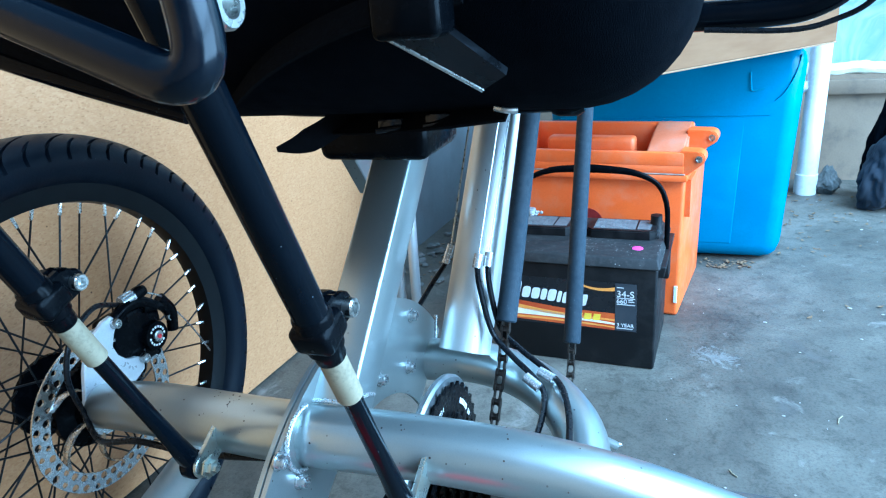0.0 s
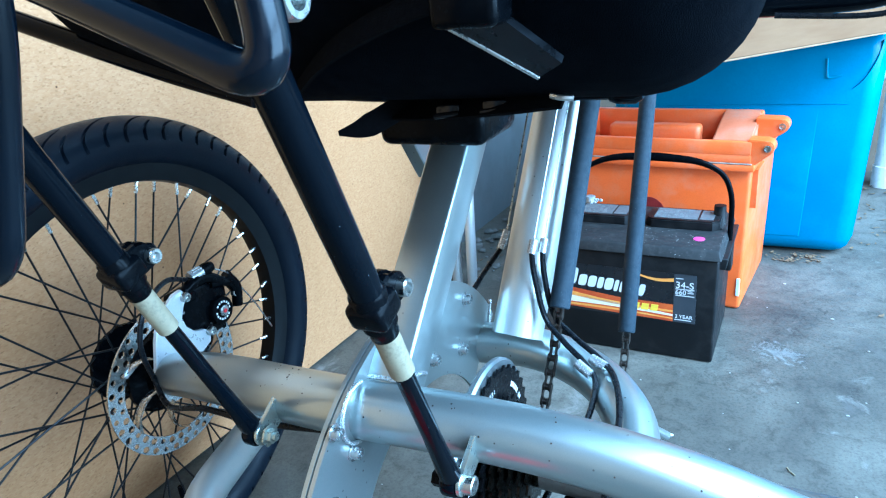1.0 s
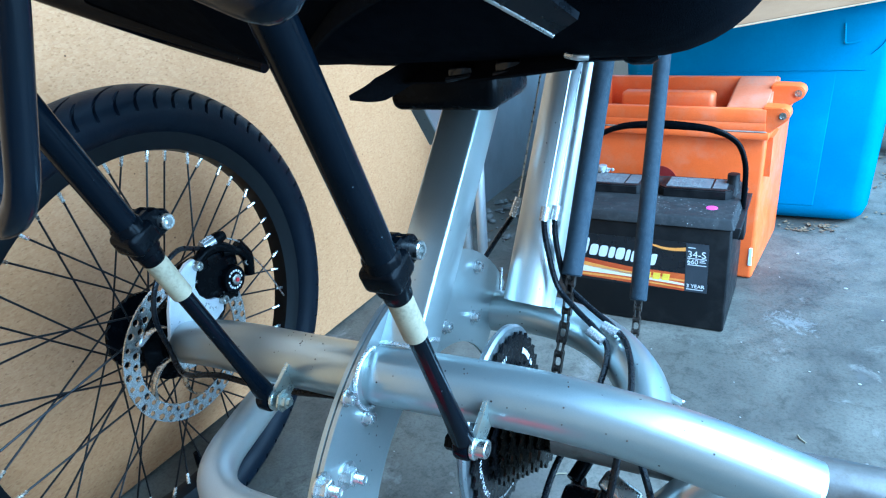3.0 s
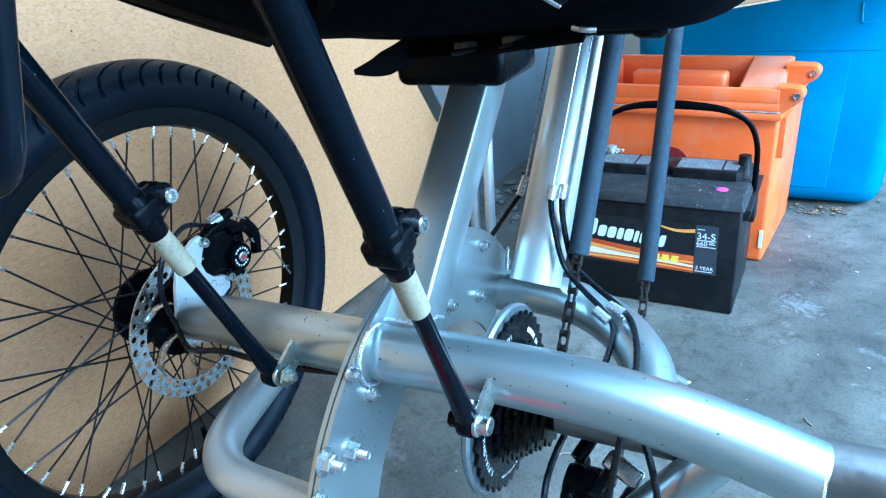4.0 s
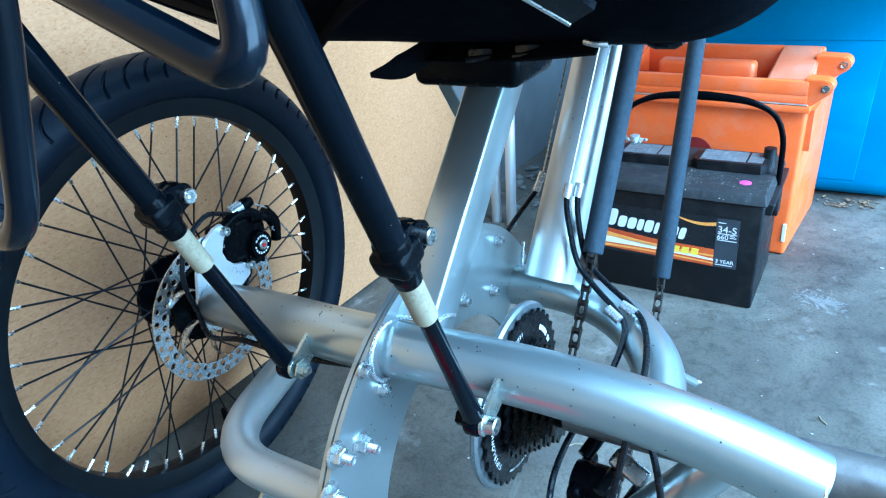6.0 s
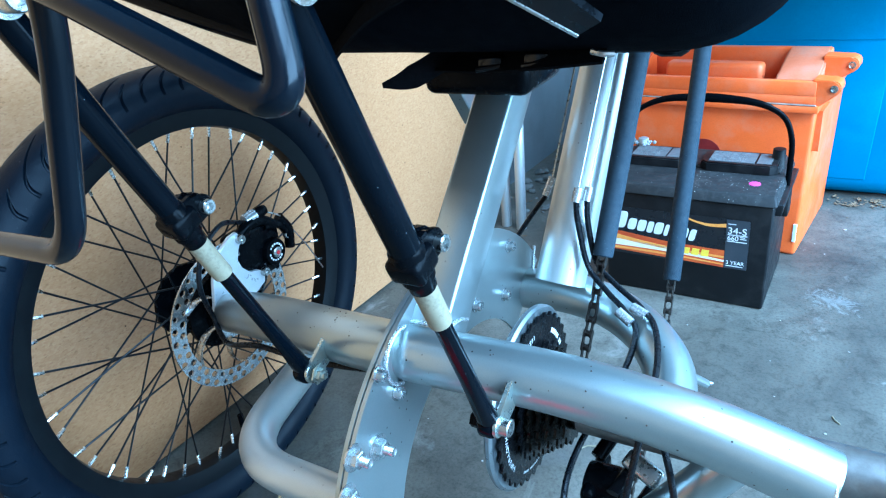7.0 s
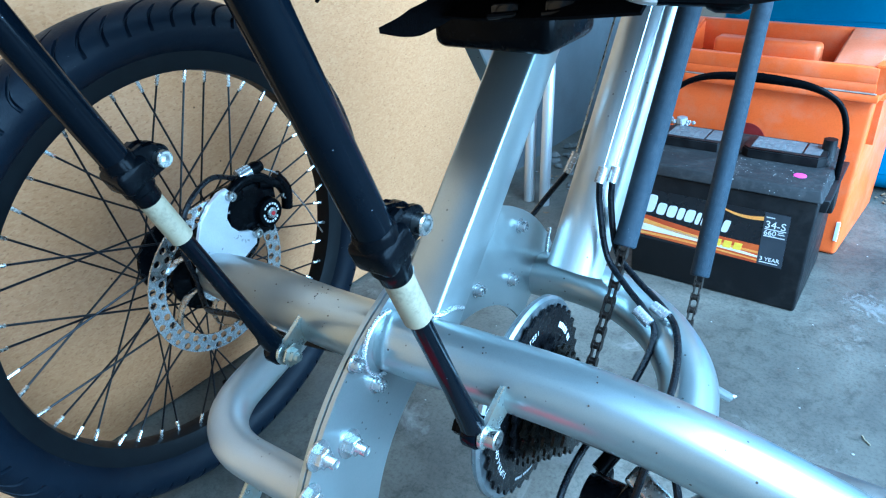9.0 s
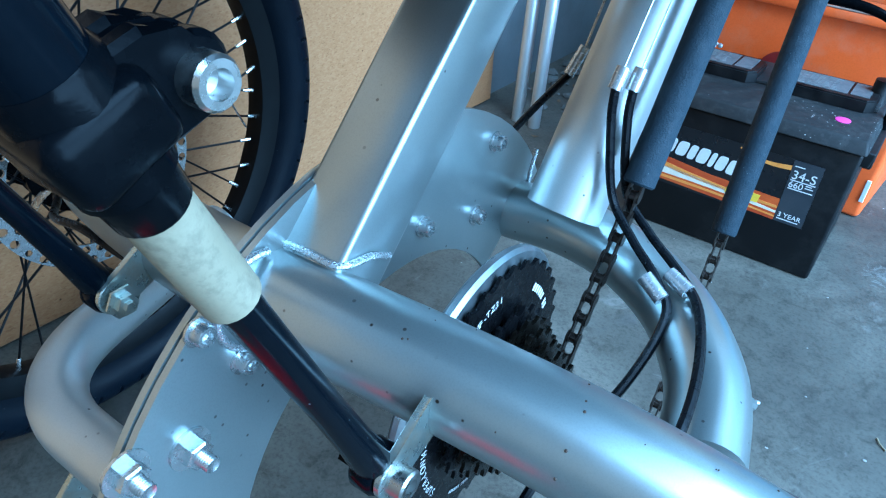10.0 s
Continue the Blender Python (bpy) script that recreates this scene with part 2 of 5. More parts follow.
    rr.inputs["To Min"].default_value, rr.inputs["To Max"].default_value = 0.42, 0.8
    l.new(rr.outputs[0], b.inputs["Roughness"])
    bp = n.new("ShaderNodeBump")
    bp.inputs["Strength"].default_value, bp.inputs["Distance"].default_value = 0.35, 0.002
    l.new(tex(120, 8, 0.7), bp.inputs["Height"])
    l.new(bp.outputs[0], b.inputs["Normal"])
    return m


def particle_board():
    """Tan particle board: pressed chips as elongated cells of near tones, with a few dark flecks."""
    m, t, b = nodes_of("particle_board")
    n, l = t.nodes, t.links
    co = n.new("ShaderNodeTexCoord")

    def cells(s, rot):
        mp = n.new("ShaderNodeMapping")
        mp.inputs["Scale"].default_value, mp.inputs["Rotation"].default_value = (1, 1, 2.1), (rot, 0, 0)
        l.new(co.outputs["Object"], mp.inputs[0])
        v = n.new("ShaderNodeTexVoronoi")
        v.inputs["Scale"].default_value = s
        l.new(mp.outputs[0], v.inputs["Vector"])
        sep = n.new("ShaderNodeSeparateColor")
        l.new(v.outputs["Color"], sep.inputs[0])
        return sep.outputs[0], v.outputs["Distance"]

    def ramp(fac, stops):
        x = n.new("ShaderNodeValToRGB")
        e = x.color_ramp.elements
        e[0].position, e[0].color = stops[0][0], (*stops[0][1], 1)
        e[1].position, e[1].color = stops[-1][0], (*stops[-1][1], 1)
        for p, c in stops[1:-1]:
            e.new(p).color = (*c, 1)
        l.new(fac, x.inputs[0])
        return x.outputs[0]

    def mix(kind, fac, a, c):
        x = n.new("ShaderNodeMix")
        x.data_type, x.blend_type = "RGBA", kind
        x.inputs[0].default_value = fac
        l.new(a, x.inputs[6])
        l.new(c, x.inputs[7])
        return x.outputs[2]

    a, da = cells(170, 0.5)
    c, dc = cells(330, -0.4)
    col = mix("MIX", 0.5, ramp(a, [(0.0, (0.345, 0.180, 0.074)), (0.5, (0.400, 0.213, 0.089)), (1.0, (0.450, 0.258, 0.120))]),
              ramp(c, [(0.0, (0.20, 0.095, 0.038)), (0.10, (0.350, 0.180, 0.073)), (1.0, (0.435, 0.248, 0.115))]))
    no = n.new("ShaderNodeTexNoise")
    no.inputs["Scale"].default_value, no.inputs["Detail"].default_value = 3.0, 5.0
    l.new(co.outputs["Object"], no.inputs["Vector"])
    col = mix("MULTIPLY", 0.5, col, ramp(no.outputs["Fac"], [(0.3, (0.82, 0.80, 0.78)), (0.7, (1, 1, 1))]))
    fl = n.new("ShaderNodeTexVoronoi")
    fl.inputs["Scale"].default_value = 38
    l.new(co.outputs["Object"], fl.inputs["Vector"])
    col = mix("MULTIPLY", 1.0, col, ramp(fl.outputs["Distance"], [(0.03, (0.25, 0.18, 0.12)), (0.06, (1, 1, 1))]))
    l.new(col, b.inputs["Base Color"])
    b.inputs["Roughness"].default_value = 0.30
    b.inputs["Specular IOR Level"].default_value = 0.3
    bp = n.new("ShaderNodeBump")
    bp.inputs["Strength"].default_value, bp.inputs["Distance"].default_value = 0.06, 0.001
    l.new(dc, bp.inputs["Height"])
    l.new(bp.outputs[0], b.inputs["Normal"])
    return m


CONCRETE = concrete()
BOARD = particle_board()
WALL_GREY = surface("grey_wall_paint", (0.12, 0.135, 0.145), (0.16, 0.175, 0.185), rough=0.7, scale=5, fine=300, bump=0.1, dirt=(0.09, 0.09, 0.09), dirt_amount=0.5, dirt_scale=7)
WALL_BEIGE = surface("beige_block_wall", (0.17, 0.125, 0.08), (0.24, 0.18, 0.12), rough=0.8, scale=5, fine=260, bump=0.25, dirt=(0.06, 0.055, 0.05), dirt_amount=0.7, dirt_scale=9)
WALL_WHITE = surface("pale_wall_paint", (0.66, 0.66, 0.63), (0.72, 0.72, 0.69), rough=0.75, scale=4, fine=250, bump=0.1)
# for walls out of view, dark brown to keep reflections in the tubes dim
WALL_UNSEEN = surface("unseen_brown_wall", (0.22, 0.155, 0.10), (0.30, 0.21, 0.14), rough=0.85, scale=4, fine=200, bump=0.2)
CEILING_MAT = surface("unseen_brown_ceiling", (0.20, 0.145, 0.10), (0.27, 0.20, 0.14), rough=0.85, scale=4, fine=250)
SEALANT = surface("yellowed_foam_sealant", (0.62, 0.60, 0.45), (0.72, 0.70, 0.56), rough=0.9, scale=30, fine=300, bump=0.6)
GROUND = surface("outdoor_ground", (0.16, 0.155, 0.14), (0.22, 0.21, 0.19), rough=0.9, scale=2, fine=60, bump=0.2)
DENIM = surface("dark_blue_cloth", (0.018, 0.022, 0.032), (0.032, 0.038, 0.052), rough=0.9, scale=25, fine=700, bump=0.5)
LEAF = surface("dry_leaf", (0.12, 0.075, 0.04), (0.24, 0.17, 0.09), rough=0.85, scale=60, fine=400, piece_vary=0.4)

# ---- mesh tools ----
ORIGIN = {}


def finish(name, bm, mat, angle=35):
    me = bpy.data.meshes.new(name)
    bmesh.ops.recalc_face_normals(bm, faces=bm.faces)
    bm.to_mesh(me)
    bm.free()
    for p in me.polygons:
        p.use_smooth = True
    me.set_sharp_from_angle(angle=radians(angle))
    me.materials.append(mat)
    return me


def centre_of(bm):
    co = np.array([v.co[:] for v in bm.verts])
    return Vector(((co.min(0) + co.max(0)) / 2).tolist())


def part(name, bm, mat, parent, label="", m=None, angle=35):
    """Links bm, given in world places, as one mesh under a thing or a part."""
    if m is not None:
        bmesh.ops.transform(bm, matrix=m, verts=bm.verts)
    c = centre_of(bm)
    bmesh.ops.translate(bm, vec=-c, verts=bm.verts)
    ob = new(name, finish(name, bm, mat, angle))
    ob.parent = parent
    ob.location = c - ORIGIN[parent.name]
    ORIGIN[ob.name] = c
    if label:
        tagged(ob, label)
    return ob


def piece(name, me, place, turn, parent):
    """One more object on a shared mesh, at a world place and turn, under a part."""
    ob = new(name, me)
    ob.parent = parent
    ob.rotation_mode = "QUATERNION"
    ob.location, ob.rotation_quaternion = Vector(place) - ORIGIN[parent.name], turn
    ORIGIN[ob.name] = Vector(place)
    return ob


def thing(name, base, label, category, group=""):
    ob = new(name)
    ob.empty_display_size = 0.05
    ob.location = base
    ORIGIN[ob.name] = Vector(base)
    return tagged(ob, label, category, group)


def solid(name, bm, mat, label, category="", kind="", group="", m=None, angle=35):
    """A top-level thing or piece of the setting that is one mesh."""
    if m is not None:
        bmesh.ops.transform(bm, matrix=m, verts=bm.verts)
    c = centre_of(bm)
    bmesh.ops.translate(bm, vec=-c, verts=bm.verts)
    ob = new(name, finish(name, bm, mat, angle))
    ob.location = c
    ORIGIN[ob.name] = c
    return tagged(ob, label, category, group, kind)


def add_box(bm, lo, hi, bevel=0.0, seg=2):
    lo, hi = Vector(lo), Vector(hi)
    got = bmesh.ops.create_cube(bm, size=1.0)["verts"]
    bmesh.ops.scale(bm, vec=hi - lo, verts=got)
    bmesh.ops.translate(bm, vec=(lo + hi) / 2, verts=got)
    if bevel:
        edges = {e for v in got for e in v.link_edges}
        bmesh.ops.bevel(bm, geom=list(edges), offset=bevel, segments=seg, affect="EDGES", profile=0.5)
    return bm


def box(lo, hi, bevel=0.0, seg=2):
    return add_box(bmesh.new(), lo, hi, bevel, seg)


def frames_along(pts, closed=False):
    pts = [Vector(p) for p in pts]
    tan = []
    for i in range(len(pts)):
        a = pts[i - 1] if (i or closed) else pts[i]
        b = pts[(i + 1) % len(pts)] if (i < len(pts) - 1 or closed) else pts[i]
        tan.append((b - a).normalized())
    up = Vector((0, 0, 1)) if abs(tan[0].z) < 0.9 else Vector((0, 1, 0))
    u = tan[0].cross(up).normalized()
    out = []
    for t in tan:
        u = (u - t * u.dot(t)).normalized()
        out.append((t, u, t.cross(u).normalized()))
    return pts, out


def add_tube(bm, pts, r, seg=18, closed=False, flat=1.0, cap=True):
    """A swept tube. r: one radius or one for each point; flat: squash along the second axis."""
    pts, fr = frames_along(pts, closed)
    rings = []
    for i, (p, (t, u, w)) in enumerate(zip(pts, fr)):
        ri = r[i] if isinstance(r, (list, tuple)) else r
        rings.append([bm.verts.new(p + ri * (math.cos(a) * u + flat * math.sin(a) * w)) for a in (2 * math.pi * k / seg for k in range(seg))])
    for i in range(len(rings) - (0 if closed else 1)):
        a, b = rings[i], rings[(i + 1) % len(rings)]
        for k in range(seg):
            bm.faces.new((a[k], a[(k + 1) % seg], b[(k + 1) % seg], b[k]))
    if cap and not closed:
        bm.faces.new(rings[0][::-1])
        bm.faces.new(rings[-1])
    return bm


def tube(pts, r, seg=18, closed=False, flat=1.0, cap=True):
    return add_tube(bmesh.new(), pts, r, seg, closed, flat, cap)


def rounded(pts, radius, n=8):
    """A polyline with its corners rounded."""
    pts = [Vector(p) for p in pts]
    out = [pts[0]]
    for a, b, c in zip(pts, pts[1:], pts[2:]):
        d1, d2 = (a - b), (c - b)
        k = min(radius, d1.length * 0.49, d2.length * 0.49)
        p, q = b + d1.normalized() * k, b + d2.normalized() * k
        for i in range(n + 1):
            s = i / n
            out.append((1 - s) ** 2 * p + 2 * s * (1 - s) * b + s * s * q)
    out.append(pts[-1])
    return out


def spline(pts, n=8):
    """A smooth curve through the points."""
    p = [Vector(q) for q in pts]
    p = [2 * p[0] - p[1]] + p + [2 * p[-1] - p[-2]]
    out = []
    for a, b, c, d in zip(p, p[1:], p[2:], p[3:]):
        for i in range(n):
            s = i / n
            out.append(0.5 * (2 * b + (c - a) * s + (2 * a - 5 * b + 4 * c - d) * s * s + (3 * b - a - 3 * c + d) * s ** 3))
    out.append(p[-2])
    return out


def add_lathe(bm, profile, centre, axis=(1, 0, 0), seg=48, closed=False):
    """Turns (radius, height) pairs round an axis."""
    axis, centre = Vector(axis).normalized(), Vector(centre)
    up = Vector((0, 0, 1)) if abs(axis.z) < 0.9 else Vector((0, 1, 0))
    u = up.cross(axis).normalized()
    w = axis.cross(u)
    rings = []
    for r, h in profile:
        rings.append([bm.verts.new(centre + axis * h + r * (math.cos(a) * u + math.sin(a) * w)) for a in (2 * math.pi * k / seg for k in range(seg))])
    for i in range(len(rings) - (0 if closed else 1)):
        a, b = rings[i], rings[(i + 1) % len(rings)]
        for k in range(seg):
            bm.faces.new((a[k], a[(k + 1) % seg], b[(k + 1) % seg], b[k]))
    if not closed:
        bm.faces.new(rings[0][::-1])
        bm.faces.new(rings[-1])
    return bm


def lathe(profile, centre, axis=(1, 0, 0), seg=48, closed=False):
    return add_lathe(bmesh.new(), profile, centre, axis, seg, closed)


def add_slab_x(bm, outline, x0, x1, bevel=0.0):
    """A plate square to x, from an outline of (y, z)."""
    lo = [bm.verts.new((x0, y, z)) for y, z in outline]
    hi = [bm.verts.new((x1, y, z)) for y, z in outline]
    a, b = bm.faces.new(lo[::-1]), bm.faces.new(hi)
    for i in range(len(lo)):
        j = (i + 1) % len(lo)
        bm.faces.new((lo[i], lo[j], hi[j], hi[i]))
    if bevel:
        bmesh.ops.bevel(bm, geom=list(a.edges) + list(b.edges), offset=bevel, segments=1, affect="EDGES")
    return bm


def slab_x(outline, x0, x1, bevel=0.0):
    return add_slab_x(bmesh.new(), outline, x0, x1, bevel)


def bolt_mesh(d=0.010, washer=0.0):
    """A socket-head bolt, standing on the origin along +x."""
    bm = bmesh.new()
    r, h = d / 2, 0.0
    if washer:
        add_lathe(bm, [(washer / 2, 0), (washer / 2, 0.0012), (r, 0.0012)], (0, 0, 0), seg=20)
        h = 0.0012
    add_lathe(bm, [(r, h), (r, h + d * 0.42), (r * 0.86, h + d * 0.55), (r * 0.58, h + d * 0.56), (r * 0.5, h + d * 0.30), (0.0002, h + d * 0.28)], (0, 0, 0), seg=18)
    return bm


def nut_mesh(d=0.013, thread=0.014):
    """A washer, a hexagon nut and a stub of thread along +x."""
    bm = bmesh.new()
    add_lathe(bm, [(d * 0.75, 0), (d * 0.75, 0.0014), (d * 0.4, 0.0014)], (0, 0, 0), seg=22)
    add_lathe(bm, [(d / 2, 0.0014), (d / 2, 0.0070), (d * 0.43, 0.0078), (d * 0.3, 0.0078)], (0, 0, 0), seg=6)
    prof = [(d * 0.27, 0.006)]
    k = 0.008
    while k < thread:
        prof += [(d * 0.28, k), (d * 0.24, k + 0.0006)]
        k += 0.0012
    add_lathe(bm, prof + [(d * 0.15, thread)], (0, 0, 0), seg=14)
    return bm


X_AXIS = Vector((1, 0, 0))

# ---- setting ----
WALL_YAW = math.atan(0.055)


def wall_x(y):
    return -0.700 + 0.055 * (y - 1.7)


bm = box((-30, -30, -0.30), (30, 30, -0.02))
solid("ground", bm, GROUND, "bare grey-brown ground outside the garage", kind="structure")
bm = box((-1.2, -2.3, -0.018), (3.34, 2.62, 0.0))
floor = solid("floor", bm, CONCRETE, "worn grey concrete garage floor with pale scuffs and dark stains", kind="structure")
left = Matrix.Translation((wall_x(0), 0, 0)) @ Matrix.Rotation(-WALL_YAW, 4, "Z")
solid("wall_west", box((-0.14, -2.4, 0), (0, 2.9, 2.5)), WALL_GREY, "painted blue-grey garage side wall", kind="structure", m=left)
bm = bmesh.new()
add_box(bm, (-0.68, 2.42, 0), (3.2, 2.58, 0.298))
solid("wall_north_lower", bm, WALL_BEIGE, "stained beige masonry at the foot of the end wall", kind="structure")
bm = bmesh.new()
add_box(bm, (-0.66, 2.44, 0.30), (0.16, 2.58, 2.498))
add_box(bm, (1.5, 2.44, 0.30), (3.2, 2.58, 2.498))
add_box(bm, (0.16, 2.44, 1.5), (1.5, 2.58, 2.498))
solid("wall_north", bm, WALL_WHITE, "pale painted end wall round a window", kind="structure")
bm = bmesh.new()
for y0, y1 in ((-2.3, -1.0), (2.0, 2.42)):
    add_box(bm, (3.2, y0, 0), (3.34, y1, 2.5))
add_box(bm, (3.2, -1.0, 2.2), (3.34, 2.0, 2.5))
solid("wall_east", bm, WALL_UNSEEN, "unseen brown garage wall round a wide open doorway", kind="structure")
# unseen wall added to shut out the sky behind the camera
solid("wall_south", box((-1.1, -2.3, 0), (3.2, -2.16, 2.5)), WALL_UNSEEN, "unseen brown wall added behind the camera", kind="structure")
# unseen ceiling, cut off where the cross tube's highlight begins
solid("ceiling", box((-1.2, -2.3, 2.5), (0.72, 2.62, 2.62)), CEILING_MAT, "unseen brown garage ceiling that blocks the sky", kind="structure")

# ---- particle board leaning on the wall ----
bm = box((0.003, -1.0, 0.004), (0.019, 1.475, 1.25), 0.0012, 1)
solid("particle_board_sheet", bm, BOARD, "tan particle board sheet leaning flat against the grey wall", "board", m=left)

# ---- recumbent trike ----
AXLE = Vector((-0.599, 0.653, 0.2545))
trike = thing("recumbent_trike", (-0.26, 0.70, 0.0), "silver tube-framed recumbent trike with a black seat and disc brake", "trike")


def arch(x):
    """Axis of the arched rear cross tube."""
    if x > -0.26:
        u = x + 0.1
        return Vector((x, 0.589 + 0.0776 * u - 0.23 * u * u, 0.3145 - 0.168 * u - 0.593 * u * u - 2.8 * max(0.0, x + 0.05) ** 2))
    u = x + 0.43
    drop = max(0.0, -0.445 - x)
    return Vector((x, 0.590 - 0.16 * u + 0.35 * drop, 0.3125 + 0.10 * u - 0.40 * drop))


ts = [-0.555 + 0.02 * i for i in range(15)] + [-0.24 + 0.02 * i for i in range(13)]
axis = [arch(x) for x in ts]
for _ in range(14):
    axis = [axis[0]] + [(a + 2 * b + c) / 4 for a, b, c in zip(axis, axis[1:], axis[2:])] + [axis[-1]]
cross = part("cross_tube", tube(axis, 0.0209, 32), SILVER, trike, "arched silver cross tube")

# ring-shaped frame plate, doubled
CY, CZ = 0.650, 0.178


def ring_sector(r0, r1, a0, a1, cz_in=0.0, n=36):
    out = [(CY + r1 * math.cos(a), CZ + r1 * math.sin(a)) for a in (radians(a0 + (a1 - a0) * i / n) for i in range(n + 1))]
    inn = [(CY + r0 * math.cos(a), CZ + cz_in + r0 * math.sin(a)) for a in (radians(a1 + (a0 - a1) * i / n) for i in range(n + 1))]
    return out + inn


plate = part("frame_plate", slab_x(ring_sector(0.118, 0.193, 32, 215, -0.008), -0.2772, -0.274, 0.0007), SILVER, trike, "curved silver side plate")
part("backing_plate", slab_x(ring_sector(0.118, 0.1935, 100, 215, -0.008), -0.2814, -0.2782, 0.0007), SILVER, trike)

# leaning box-section post
d = Vector((0, 0.71, 0.70)).normalized()
side = Vector((0, d.z, -d.y))
base = Vector((-0.2615, 0.588, 0.327))


def box_beam(start, along, across, length, hx, hn, bevel):
    bm = box((-hx, -hn, 0), (hx, hn, length), bevel, 3)
    m = Matrix((Vector((1, 0, 0)), across, along)).transposed().to_4x4()
    bmesh.ops.transform(bm, matrix=Matrix.Translation(start) @ m, verts=bm.verts)
    return bm


post = part("seat_post", box_beam(base, d, -side, 0.226, 0.0165, 0.017, 0.0025), SILVER, trike, "silver box-section seat post")
boom = part("boom", tube([(-0.2315, 0.7660, 0.287), (-0.2095, 0.931, 0.58)], 0.0235, 36), LIGHTENED_SATIN, trike, "silver main tube")

# loops of tube before and behind the axle
loop = part("front_loop", tube(spline([(-0.276, 0.786, 0.262), (-0.235, 0.789, 0.263), (-0.190, 0.778, 0.263), (-0.148, 0.748, 0.263), (-0.117, 0.703, 0.262), (-0.104, 0.655, 0.258)], 8), 0.0202, 28), SILVER, trike)
part("rear_loop", tube(rounded([(-0.452, 0.68, 0.232), (-0.430, 0.519, 0.215), (-0.286, 0.519, 0.212)], 0.055, 14), 0.0158, 24), LIGHTENED_SATIN, trike)
part("side_stay", tube([(-0.045, 0.636, 0.260), (-0.125, 0.615, 0.160), (-0.21, 0.60, 0.055)], 0.0155, 20), SILVER, trike)
axle = part("axle_tube", tube([(-0.17, 0.652, 0.245), (0.30, 0.652, 0.245)], 0.0195, 28), AXLE_DARKENED, trike, "axle tube, darkened as if reflecting a dim ceiling")

# tabs and seat struts
TAB_TURN = math.atan2(0.0150, 0.0320)


def tab_outline(cy, cz):
    """A round-ended strip from the strut's foot to the tube, in (y, z)."""
    ring = [(0.0085 * math.cos(a), 0.0085 * math.sin(a)) for a in (radians(78 + 17 * k) for k in range(13))]
    ring += [(0.018, -0.0095), (0.040, -0.0110), (0.040, 0.0085), (0.034, 0.0120), (0.029, 0.0098)]
    c, q = math.cos(TAB_TURN), math.sin(TAB_TURN)
    return [(cy + u * c - v * q, cz + u * q + v * c) for u, v in ring]


